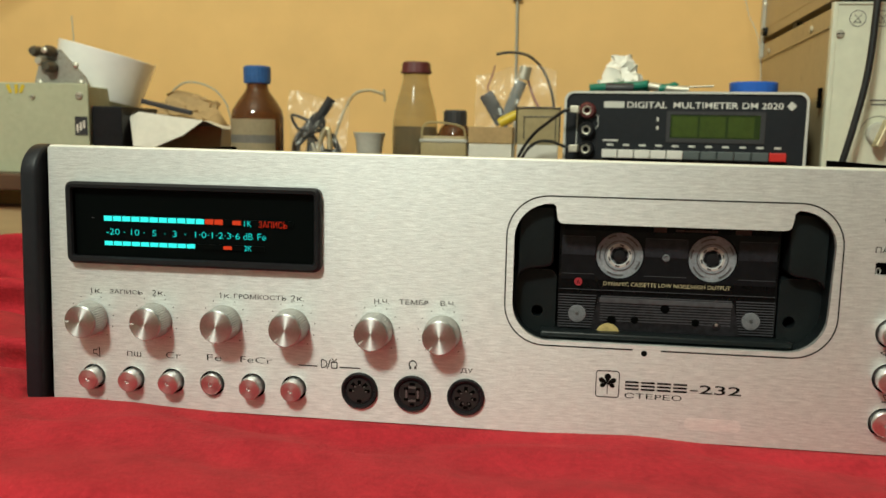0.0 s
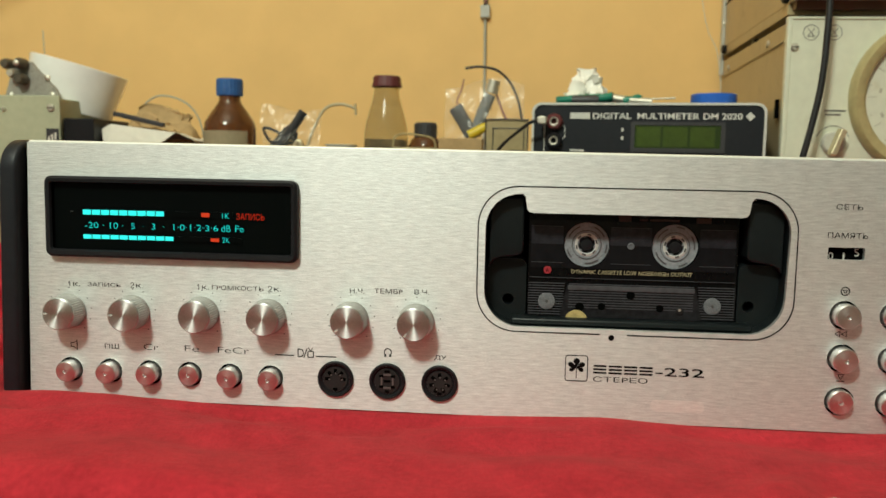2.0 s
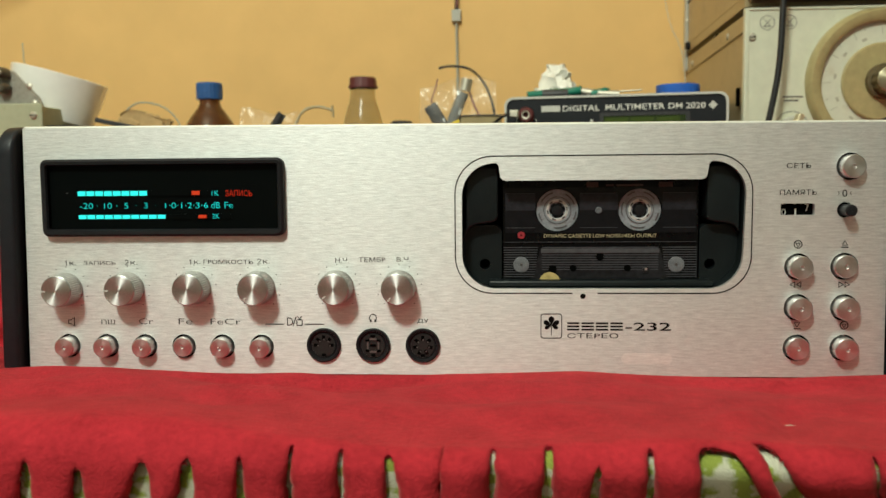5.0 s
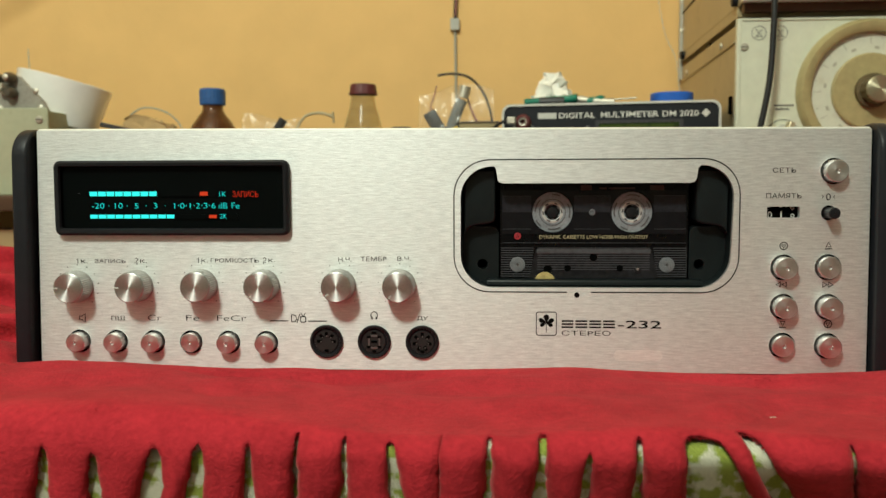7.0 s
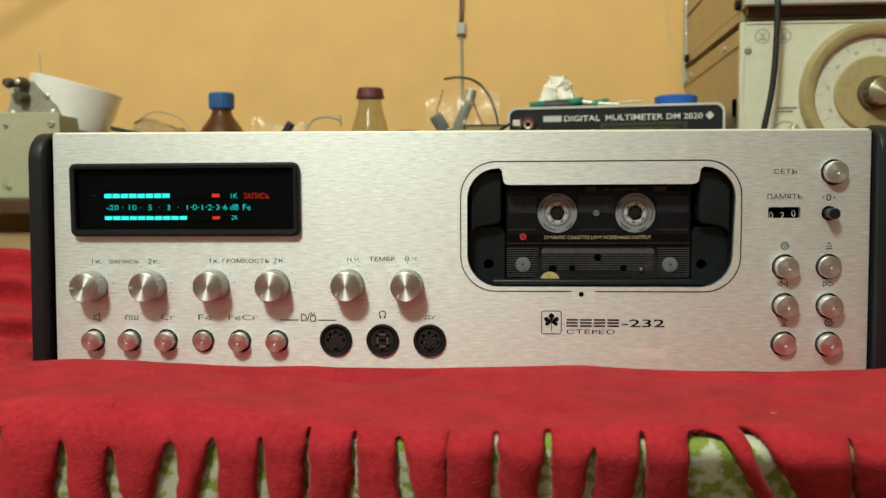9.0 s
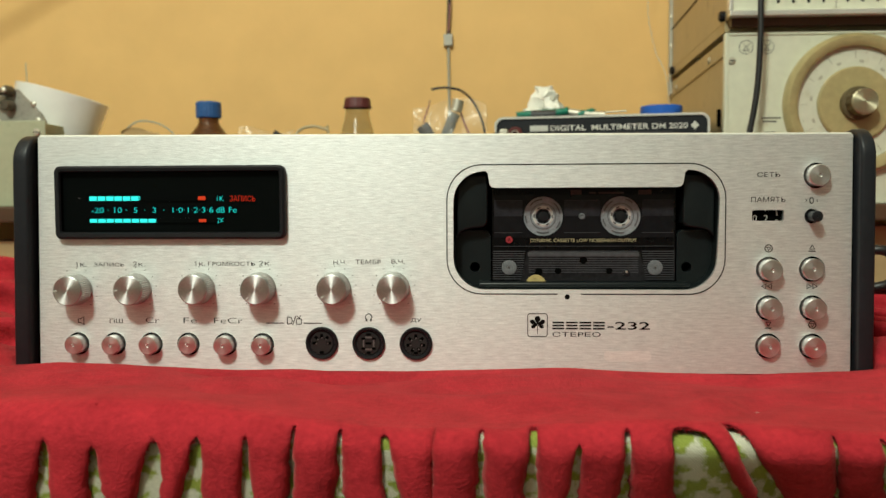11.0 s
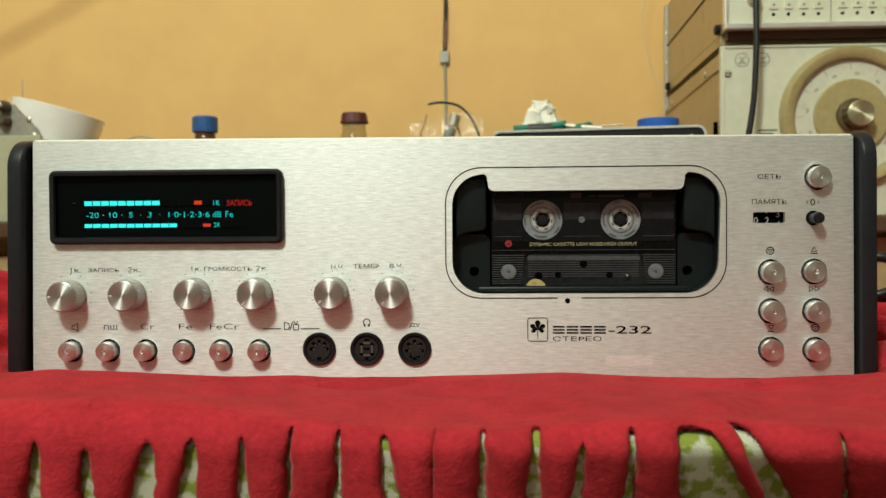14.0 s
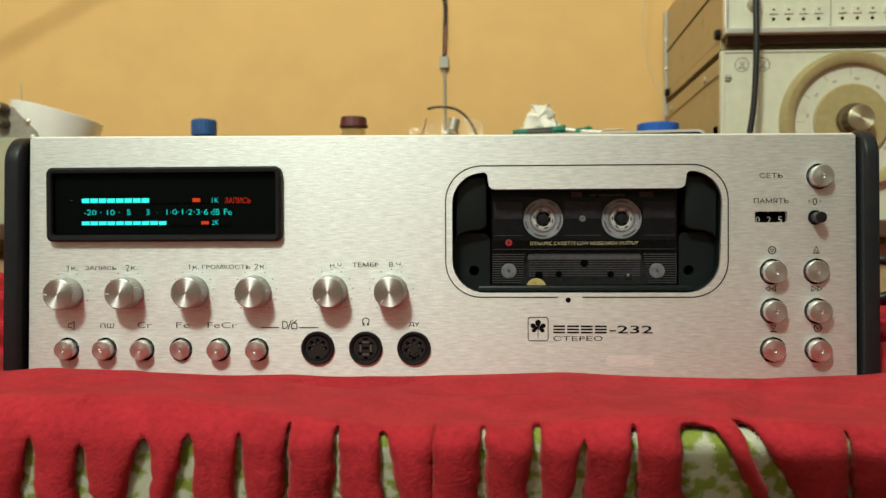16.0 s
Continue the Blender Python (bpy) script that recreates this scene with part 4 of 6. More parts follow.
for x in (0.0352, 0.1152):
    r = part("guide_roller", lathe([(0.0041, -0.0004), (0.0041, 0.0005), (0.0036, 0.0007), (0.0009, 0.0006), (0.0008, 0.0002), (0.0, 0.0002)], 28, "y"), ROLLER, tape, "grey white guide roller", smooth=35, loc=(tx(x), 0, tz(0.0538)))
    part("roller_pin", disc_bm(0, 0, 0.0007, -0.0009, -0.0004, 10), HUB_DARK, r)
bm = bmesh.new()
for x, z, r in ((0.0622, 0.0520, 0.0018), (0.0902, 0.0520, 0.0018), (0.0515, 0.0515, 0.0022), (0.0760, 0.0580, 0.0021)):
    disc_bm(tx(x), tz(z), r, -0.0007, 0.0, 18, bm)
part("locating_hole", bm, HOLE, tape)
bm = lathe([(0.0019, 0.0004), (0.0019, 0.0008), (0.0014, 0.0010), (0.0, 0.0010)], 18, "y")
part("corner_screw", bm, BLACK, tape, loc=(tx(0.0998), 0, tz(0.0510)))
part("screw_head", disc_bm(tx(0.0996), tz(0.0516), 0.0007, -0.0014, -0.0009, 10), BUTTON_METAL, tape)
part("centre_screw", lathe([(0.0017, -0.0002), (0.0017, 0.0006), (0.0011, 0.0008), (0.0010, 0.0002), (0.0, 0.0002)], 18, "y"), ROLLER, tape, smooth=35, loc=(tx(0.0752), 0, tz(0.0822)))
bm = disc_bm(tx(0.0500), tz(0.0443), 0.0056, -0.0012, -0.0004, 30)
part("felt_pad", bm, PAD, tape, "yellowed felt pressure pad")
part("side_letter_disc", disc_bm(tx(0.0352), tz(0.0693), 0.0019, -0.0003, 0.0003), LABEL_RED, tape)
part("side_letter", lettering("A", tx(0.0344), tx(0.0360), tz(0.0683), tz(0.0703), -0.0004), HOLE, tape)
part("gold_lettering", lettering("DYNAMIC CASSETTE LOW NOISE/HIGH OUTPUT", tx(0.0470), tx(0.1052), tz(0.0679), tz(0.0698), 0.0003, bold=0.0), GOLD, tape)
bm = bmesh.new()
for x0, x1, z0, z1 in ((0.069, 0.075, 0.0938, 0.0968), (0.079, 0.083, 0.0945, 0.0955), (0.0838, 0.098, 0.0945, 0.0955), (0.106, 0.113, 0.0938, 0.0966)):
    box(tx(x0), tx(x1), 0.0003, 0.0005, tz(z0), tz(z1), 0, bm)
part("label_bar", bm, LABEL_MAROON, tape)


def reel_hub(x):
    ring = [circle(0, 0, r, 48) for r in (0.0109, 0.0041)]
    bm = sheet(ring[0], [ring[1]], 0.0016, 0.0060)
    h = part("reel_hub", bm, HUB, tape, "clear white reel hub", loc=(x, 0, tz(0.0822)))
    bm = bmesh.new()
    for i in range(6):
        own = box(-0.0006, 0.0006, 0.0022, 0.0070, 0.0033, 0.0045, 0.0002)
        join(bm, own, Matrix.Rotation(radians(60 * i), 4, "Y"))
    part("drive_tooth_ring", bm, HUB, h)
    bm = stroke(circle(0, 0, 0.0070, 40), 0.0004, 0.0013, True, 0.0003)
    part("groove_ring", bm, HUB_DARK, h)
    bm = bmesh.new()
    for a0, a1, r in ((10, 52, 0.0093), (80, 105, 0.0097), (130, 172, 0.0093), (215, 262, 0.0094), (300, 325, 0.0097)):
        stroke([(r * math.cos(radians(a0 + (a1 - a0) * k / 6)), r * math.sin(radians(a0 + (a1 - a0) * k / 6))) for k in range(7)], 0.0007, 0.0013, False, 0.0003, bm)
    part("hub_slot", bm, HUB_DARK, h)
    bm = bmesh.new()
    for i in range(6):
        join(bm, box(-0.0010, 0.0010, 0.0013, 0.0018, 0.0046, 0.0054), Matrix.Rotation(radians(60 * i + 30), 4, "Y"))
    part("collar_notch", bm, HUB_DARK, h)
    # collar paler than the hub: the gleam around its hole is in the colour
    bm = lathe([(0.0044, -0.0070), (0.0041, -0.0018), (0.0047, -0.0013), (0.0058, -0.0016)], 40, "y")
    part("hub_collar", bm, mat("hub_collar_gleam", (0.52, 0.52, 0.50), 0.18, 0, 60, 0.1), h, smooth=40)
    return h


hubs = [reel_hub(HL), reel_hub(HR)]


# ---- things on the shelf ----
TOP = SHELF_Z
GREY_FRONT = mat("cream_enamel", (0.71, 0.72, 0.57), 0.40, 0, 14, 0.08, 0.08, 300, spots=0.35, spot_colour=(0.30, 0.24, 0.12))
TAN_SIDE = mat("tan_hammer_enamel", (0.45, 0.36, 0.205), 0.34, 0.1, 18, 0.10, 0.25, 500, spots=0.4, spot_colour=(0.16, 0.10, 0.04))
TAN_RING = mat("ochre_bakelite", (0.44, 0.36, 0.175), 0.33, 0, 22, 0.15, 0.05, 300)
SCALE = mat("ivory_dial", (0.70, 0.70, 0.57), 0.35, 0, 25, 0.07, spots=0.25, spot_colour=(0.45, 0.36, 0.18))
GREEN_FRONT = mat("grey_green_enamel", (0.42, 0.44, 0.30), 0.42, 0, 18, 0.10, 0.08, 300, spots=0.4, spot_colour=(0.16, 0.15, 0.08))
SCREW = mat("dull_steel", (0.60, 0.57, 0.48), 0.5, 0.85, 80, 0.2)
BRASS = mat("worn_brass", (0.72, 0.63, 0.42), 0.45, 0.8, 60, 0.15)
METER = mat("dark_blue_grey_plastic", (0.015, 0.017, 0.021), 0.42, 0, 30, 0.15, 0.1, 900, ior=1.3)
METER_TRIM = mat("light_grey_trim", (0.62, 0.62, 0.57), 0.4, 0, 60, 0.08)
BRIGHT_TRIM = mat("bright_satin_trim", (0.80, 0.79, 0.74), 0.3, 0.55, 60, 0.08)
WHITE_KEY = mat("white_key_plastic", (0.74, 0.73, 0.68), 0.35, 0, 60, 0.06)
GREY_KEY = mat("slate_key_plastic", (0.09, 0.11, 0.11), 0.4, 0, 60, 0.08)
RED_KEY = mat("red_key_plastic", (0.60, 0.03, 0.025), 0.35, 0, 60, 0.06)
LCD = mat("green_display_glass", (0.020, 0.042, 0.006), 0.15, 0, 60, 0.15, coat=0.4)
LCD_ON = mat("olive_display_digit_field", (0.042, 0.074, 0.008), 0.2, 0, 80, 0.2, coat=0.4)
BLUE = mat("blue_plastic", (0.025, 0.13, 0.56), 0.35, 0, 60, 0.12)
MAROON = mat("maroon_rubber", (0.11, 0.022, 0.022), 0.55, 0, 60, 0.25)
AMBER = mat("amber_glass", (0.17, 0.060, 0.016), 0.08, 0, 20, 0.2, trans=0.45, ior=1.5)
OLD_GLASS = mat("dirty_greenish_glass", (0.66, 0.60, 0.40), 0.14, 0, 16, 0.25, trans=0.86, ior=1.22, spots=0.8, spot_colour=(0.22, 0.13, 0.05))
RESIDUE = mat("brown_residue", (0.17, 0.095, 0.035), 0.7, 0, 60, 0.4, 0.4, 200)
LABEL = mat("old_paper_label", (0.30, 0.25, 0.15), 0.8, 0, 40, 0.15)
LABEL_GREY = mat("grey_label_stripe", (0.16, 0.15, 0.13), 0.8, 0, 40, 0.15)
FILM = mat("clear_film", (0.92, 0.90, 0.84), 0.08, 0, 0, 0, alpha=0.06)
_n = FILM.node_tree
_g = _n.nodes.new("ShaderNodeBsdfGlossy")
_g.inputs["Color"].default_value, _g.inputs["Roughness"].default_value = (0.045, 0.045, 0.042, 1), 0.30
_a = _n.nodes.new("ShaderNodeAddShader")
_n.links.new(_n.nodes["Principled BSDF"].outputs[0], _a.inputs[0])
_n.links.new(_g.outputs[0], _a.inputs[1])
_n.links.new(_a.outputs[0], _n.nodes["Material Output"].inputs[0])
WHITE_FILM = mat("white_crinkled_film", (0.96, 0.93, 0.84), 0.28, 0, 60, 0.04)
WHITE_REEL = mat("white_translucent_plastic", (0.90, 0.89, 0.85), 0.14, 0, 12, 0.04, coat=0.4)
CARD = mat("tan_cardboard", (0.45, 0.30, 0.14), 0.85, 0, 30, 0.15)
PAPER = mat("white_paper", (0.72, 0.69, 0.60), 0.8, 0, 25, 0.08)
GREYP = mat("grey_plastic", (0.20, 0.21, 0.21), 0.4, 0, 50, 0.15)
DARKP = mat("dark_grey_plastic", (0.035, 0.035, 0.038), 0.45, 0, 50, 0.15)
PALE = mat("pale_grey_plastic", (0.50, 0.49, 0.43), 0.45, 0, 50, 0.10)
YELLOW = mat("yellow_plastic", (0.62, 0.46, 0.03), 0.4, 0, 50, 0.12)
GREEN = mat("teal_green_plastic", (0.015, 0.20, 0.13), 0.35, 0, 50, 0.12)
CABLE = mat("black_cable_rubber", (0.014, 0.014, 0.015), 0.42, 0, 60, 0.2)
GREY_CABLE = mat("grey_cable", (0.42, 0.41, 0.34), 0.55, 0, 60, 0.12)
PINK = mat("dusty_pink_wire", (0.38, 0.17, 0.15), 0.5, 0, 60, 0.1)
BOX_OLIVE = mat("olive_beige_tin", (0.38, 0.30, 0.15), 0.45, 0, 25, 0.15)


def screw(x, z, y, parent, r=0.0045):
    s = part("screw", lathe([(r, 0), (r, 0.0012), (r * 0.75, 0.0022), (0, 0.0024)], 20, "y"), SCREW, parent, smooth=35, loc=(x, y, z))
    part("slot", box(-r * 0.8, r * 0.8, -0.0026, -0.0020, -0.0004, 0.0004), HOLE, s)
    return s


# the two stacked instruments stand a little askew: sideways drift for each metre of depth
LEAN = 0.034


# lower instrument with a big dial
def signal_generator():
    g = thing("signal_generator", "cream metal signal generator with a large round dial", "test instrument", (0.262, 0.412, TOP))
    part("front_plate", box(0, 0.31, 0, 0.004, 0, 0.1700, 0.001), GREY_FRONT, g, "cream enamelled front plate")
    bm = box(0.0015, 0.3085, 0.0042, 0.322, 0.003, 0.1685, 0.001)
    for v in bm.verts:
        v.co.x += LEAN * v.co.y
    part("case", bm, TAN_SIDE, g, "tan hammer-finish case")
    part("edge_trim", box(-0.0022, 0.0018, -0.0015, 0.006, 0, 0.1712, 0.0006), GREY_FRONT, g)
    part("edge_trim", box(0.002, 0.31, -0.0015, 0.006, 0.1688, 0.1712, 0.0006), GREY_FRONT, g)
    # folded seam and fixings on the case side
    part("seam", tube([(0.0008 + LEAN * y, y, 0.152 - 0.012 * y) for y in (0.02, 0.17, 0.318)], 0.0011, 6), TAN_SIDE, g)
    for y, z in ((0.085, 0.158), (0.280, 0.156)):
        s = part("side_screw", lathe([(0.004, 0), (0.004, 0.001), (0.003, 0.002), (0, 0.0022)], 16), SCREW, g, smooth=35)
        s.matrix_basis = pose(0.0016 + LEAN * y, y, z, 0, -90, 0)
    part("slot_catch", box(-0.0022, 0.0010, 0.022, 0.027, 0.080, 0.098, 0.0004), HOLE, g)
    screw(0.0050, 0.1436, 0, g, 0.0037)
    screw(0.0085, 0.0200, 0, g)
    # dial
    cx, cz = 0.1255, 0.0990
    d = part("dial_ring", lathe([(0.0702, 0.0), (0.0702, 0.004), (0.0688, 0.0085), (0.0664, 0.0105), (0.0606, 0.0100), (0.0574, 0.0075), (0.0564, 0.0020), (0.0564, 0.0)], 96, "y"), TAN_RING, g, "ochre moulded dial ring", smooth=40, loc=(cx, 0, cz))
    part("dial_face", lathe([(0.0, 0.0016), (0.0570, 0.0016), (0.0570, 0.0002)], 72, "y"), SCALE, d, "ivory scale disc")
    bm = bmesh.new()
    for i in range(60):
        a = radians(6 * i)
        long = i % 5 == 0
        if not long and i % 5 != 2:
            continue
        own = box(-0.0003, 0.0003, -0.0019, -0.0015, 0.046 if long else 0.051, 0.0530)
        join(bm, own, Matrix.Rotation(a, 4, "Y"))
    part("scale_tick", bm, mat("faded_tick_print", (0.46, 0.44, 0.34), 0.7), d)
    bm = bmesh.new()
    for i in range(12):
        own = box(-0.0022, 0.0022, -0.0019, -0.0015, 0.0415, 0.0440)
        join(bm, own, Matrix.Rotation(radians(30 * i + 8), 4, "Y"))
    part("scale_figure", bm, MATS["faded_tick_print"], d)
    part("inner_disc", lathe([(0.0370, 0.0014), (0.0370, 0.0050), (0.0355, 0.0062), (0.0, 0.0066)], 64, "y"), TAN_RING, d, "ochre inner disc", smooth=35)
    k = part("tuning_knob", lathe([(0.0165, 0.0062), (0.0165, 0.0120), (0.0135, 0.0125), (0.0135, 0.0240), (0.0128, 0.0252), (0.0, 0.0254)], 72, "y", wave=lambda i, r: -0.0006 if (i // 3) % 2 and 0.0130 < r < 0.0140 else 0), mat("brown_knurled_brass", (0.17, 0.13, 0.07), 0.45, 0.6, 60, 0.2), d, "brown knurled tuning knob")
    part("knob_cap", lathe([(0.0128, 0.0250), (0.0128, 0.0262), (0.0120, 0.0270), (0.0, 0.0271)], 48, "y"), turned(mat("turned_brass_cap", (0.66, 0.60, 0.42), 0.42, 0.9, 60, 0.12), 0.9), k, "brass knob cap", smooth=35)
    # round stamps and small marks
    for x in (0.0190, 0.0395):
        bm = stroke(circle(x, 0.1570, 0.0068, 26), 0.0006, -0.0004, True)
        stroke([(x - 0.003, 0.1605), (x, 0.157), (x - 0.003, 0.1535)], 0.0007, -0.0004, bm=bm)
        stroke([(x + 0.003, 0.1605), (x, 0.157), (x + 0.003, 0.1535)], 0.0007, -0.0004, bm=bm)
        stroke([(x - 0.0035, 0.1535), (x + 0.0035, 0.1535)], 0.0007, -0.0004, bm=bm)
        part("round_stamp", bm, LABEL_GREY, g)
    bm = box(0.035, 0.054, -0.0004, -0.0002, 0.0855, 0.0870)
    box(0.036, 0.050, -0.0004, -0.0002, 0.0820, 0.0835, 0, bm)
    part("small_writing", bm, LABEL_GREY, g)
    t = part("range_knob", lathe([(0.0105, 0), (0.0105, 0.004), (0.009, 0.006), (0, 0.006)], 32, "y"), PALE, g, "pale range knob", smooth=35, loc=pose(0.0440, 0, 0.0570, 0, 20, 0))
    part("grip", box(-0.0028, 0.0028, -0.018, -0.006, -0.0125, 0.0125, 0.001), BRASS, t)
    bm = stroke([(0.0440 + 0.0155 * math.cos(radians(a)), 0.0570 + 0.0155 * math.sin(radians(a))) for a in range(20, 161, 14)], 0.0006, -0.0004)
    part("range_arc", bm, LABEL_GREY, g)
    for i in range(4):
        part("foot", box(0.02 + 0.27 * (i % 2), 0.04 + 0.27 * (i % 2) - 0.002, 0.02 + 0.14 * (i // 2), 0.036 + 0.14 * (i // 2), -0.0005, 0.003), BLACK, g)


def counter_instrument():
    """The upper instrument: only its low front strip and its left side come into view."""
    g = thing("frequency_counter", "cream instrument with a row of small square push keys", "test instrument", (0.262, 0.400, TOP + 0.1715))
    z0 = 0.0160
    part("front_plate", box(0.0, 0.33, 0, 0.004, z0, 0.125, 0.001), GREY_FRONT, g, "cream front plate")
    part("lower_trim", box(-0.002, 0.332, -0.006, 0.004, z0 - 0.003, z0 + 0.0022, 0.0008), BRIGHT_TRIM, g, "pale metal trim rail")
    bm = box(0.001, 0.329, 0.0042, 0.336, z0 - 0.002, 0.125, 0.001)
    box(0.001, 0.329, 0.028, 0.3355, 0.004, z0 - 0.0022, 0.0, bm)
    for v in bm.verts:
        v.co.x += LEAN * v.co.y
    part("case", bm, TAN_SIDE, g, "tan hammer-finish case")
    part("side_trim", box(-0.0024, 0.0012, -0.004, 0.006, z0 + 0.0024, 0.125, 0.0008), BRIGHT_TRIM, g, "bright metal edge trim")
    part("underside_rail", box(0.004, 0.326, 0.010, 0.020, z0 - 0.010, z0 - 0.002), SHELF, g)
    part("seam", tube([(0.0008 + LEAN * y, y, 0.070 - 0.005 * y) for y in (0.03, 0.18, 0.332)], 0.0010, 6), HOLE, g)
    # pale corner post with fixings at the back
    px = 0.0008 + LEAN * 0.33
    post = part("corner_post", box(px - 0.0030, px + 0.001, 0.3265, 0.3365, -0.020, 0.125, 0.0008), PALE, g, "pale corner post")
    for z in (0.005, 0.045, 0.085):
        part("post_screw", lathe([(0.0028, 0), (0.0028, 0.001), (0, 0.0016)], 12, "y"), SCREW, post, loc=(px - 0.001, 0.3263, z))
    for y, z in ((0.030, 0.020), (0.312, 0.010)):
        f = part("rubber_stud", lathe([(0.0055, 0), (0.0055, 0.004), (0.0040, 0.0055), (0, 0.0055)], 18), BLACK, g, smooth=35)
        f.matrix_basis = pose(LEAN * y + 0.001, y, z, 0, -90, 0)
    for i, x in enumerate((0.0460, 0.0605, 0.0750, 0.0895, 0.1125, 0.1270, 0.1415, 0.1560)):
        k = part("square_key", box(x - 0.0042, x + 0.0042, -0.0016, 0.0002, 0.0325, 0.0405, 0.0005), GREY_FRONT, g, "cream square push key")
        part("key_dot", box(x - 0.0009, x + 0.0009, -0.0019, -0.0014, 0.0357, 0.0374), DARKP, k)
        part("lamp_hole", disc_bm(x, 0.0275, 0.0016, -0.0006, -0.0001, 14), HOLE, g)
    part("divider", box(0.1012, 0.1018, -0.0005, -0.0001, z0 + 0.004, 0.060), LABEL_GREY, g)
    part("terminal", lathe([(0.0060, 0), (0.0060, 0.003), (0.0045, 0.005), (0.0045, 0.012), (0, 0.012)], 24, "y"), SCREW, g, smooth=35, loc=(0.0260, 0, 0.0420))
    for x in (0.012, 0.305):
        for y in (0.03, 0.18):
            part("foot", box(x, x + 0.016, y, y + 0.016, -0.0005, z0 - 0.001, 0.001), BLACK, g)


signal_generator()
counter_instrument()


def hanging_cable():
    ob = link_mesh("hanging_cable", tube([(0.300, 0.392, 0.50), (0.2885, 0.386, 0.36), (0.2855, 0.382, 0.300), (0.2850, 0.380, 0.250), (0.2815, 0.380, 0.190), (0.2680, 0.381, 0.120), (0.262, 0.386, 0.097), (0.250, 0.392, TOP + 0.0028)], 0.0030, 10), CABLE, smooth=60)
    tagged(ob, "black rubber cable hanging before the instruments", "cable")


hanging_cable()


def multimeter():
    W, H = 0.219, 0.0925
    m = thing("digital_multimeter", "dark bench multimeter with green display and a key row", "multimeter", (0.0295, 0.4445, TOP), -8.6)
    part("case", box(0.001, W - 0.001, 0.003, 0.155, 0.001, H - 0.001, 0.006, None, 4), METER, m, "dark plastic case", smooth=40)
    bm = sheet(rrect(0, W, 0.0, H, 0.009, 6), [rrect(0.0022, W - 0.0022, 0.0022, H - 0.0022, 0.0075, 6)], -0.0030, 0.004)
    part("front_rim", bm, METER_TRIM, m, "light grey front rim", smooth=30)
    part("front_panel", sheet(rrect(0.0020, W - 0.0020, 0.0020, H - 0.0020, 0.0070, 6), [], -0.0010, 0.003), METER, m, "dark front panel")
    # writing
    part("maker_bar", box(0.0375, 0.0565, -0.0014, -0.0010, 0.0770, 0.0830), METER_TRIM, m)
    part("printing", lettering("DIGITAL", 0.0592, 0.0958, 0.0770, 0.0828, -0.0013, bold=0.012), WHITE_KEY, m)
    part("printing", lettering("MULTIMETER", 0.1015, 0.1590, 0.0770, 0.0828, -0.0013, bold=0.012), WHITE_KEY, m)
    part("printing", lettering("DM 2020", 0.1625, 0.1975, 0.0770, 0.0828, -0.0013, bold=0.012), WHITE_KEY, m)
    own = box(-0.0030, 0.0030, -0.0014, -0.0010, -0.0030, 0.0030)
    part("badge", join(None, own, Matrix.Translation((0.2045, 0, 0.0800)) @ Matrix.Rotation(radians(45), 4, "Y")), METER_TRIM, m)
    # display
    bm = sheet(rrect(0.0960, 0.1830, 0.0455, 0.0745, 0.001, 2), [rrect(0.0995, 0.1790, 0.0495, 0.0715, 0.0006, 2)], -0.0022, 0.0)
    part("display_frame", bm, DARKP, m, "dark display frame")
    d = part("display_window", box(0.0994, 0.1791, -0.0013, -0.0009, 0.0494, 0.0716), LCD, m, "green tinted display window")
    for x in (0.1015, 0.1262, 0.1512):
        part("digit_field", box(x, x + 0.0225, -0.0016, -0.0012, 0.0510, 0.0695), LCD_ON, d)
    # keys
    for i in range(11):
        x = 0.0378 + i * 0.01500
        material = WHITE_KEY if i < 5 else GREY_KEY if i < 10 else RED_KEY
        part("key", box(x, x + 0.0143, -0.0075, -0.0010, 0.0300, 0.0378, 0.0006), material, m, ("white", "slate", "red")[0 if i < 5 else 1 if i < 10 else 2] + " push key")
    for i in range(11):
        x = 0.0450 + i * 0.01500
        part("key_mark", box(x - 0.0030, x + 0.0030, -0.0013, -0.0010, 0.0412, 0.0430), METER_TRIM, m)
    part("key_mark", box(0.0380, 0.0520, -0.0013, -0.0010, 0.0455, 0.0472), METER_TRIM, m)
    for z in (0.0650, 0.0570):
        part("mode_mark", box(0.0870, 0.0890, -0.0013, -0.0010, z, z + 0.0035), METER_TRIM, m)
    part("jack_line", stroke([(0.0125, 0.040), (0.0125, 0.072)], 0.0008, -0.0013), METER_TRIM, m)
    part("jack_line", stroke([(0.0275, 0.0730), (0.0325, 0.0690), (0.0325, 0.0590), (0.0275, 0.0545)], 0.0007, -0.0013), METER_TRIM, m)
    for z in (0.0740, 0.0555, 0.0375):
        j = part("jack", lathe([(0.0080, 0), (0.0080, 0.006), (0.0064, 0.0085), (0.0032, 0.0085), (0.0030, 0.004), (0, 0.004)], 28, "y"), MAROON if z > 0.07 else BLACK, m, "dark maroon jack socket" if z > 0.07 else "black jack socket", smooth=35, loc=(0.0225, -0.001, z))
        part("contact_ring", lathe([(0.0044, 0.0084), (0.0040, 0.0094), (0.0030, 0.0092), (0.0028, 0.0084)], 20, "y"), SCREW, j)
    for x in (0.02, 0.19):
        for y in (0.02, 0.13):
            part("foot", box(x, x + 0.012, y, y + 0.012, -0.0005, 0.002), BLACK, m)


multimeter()


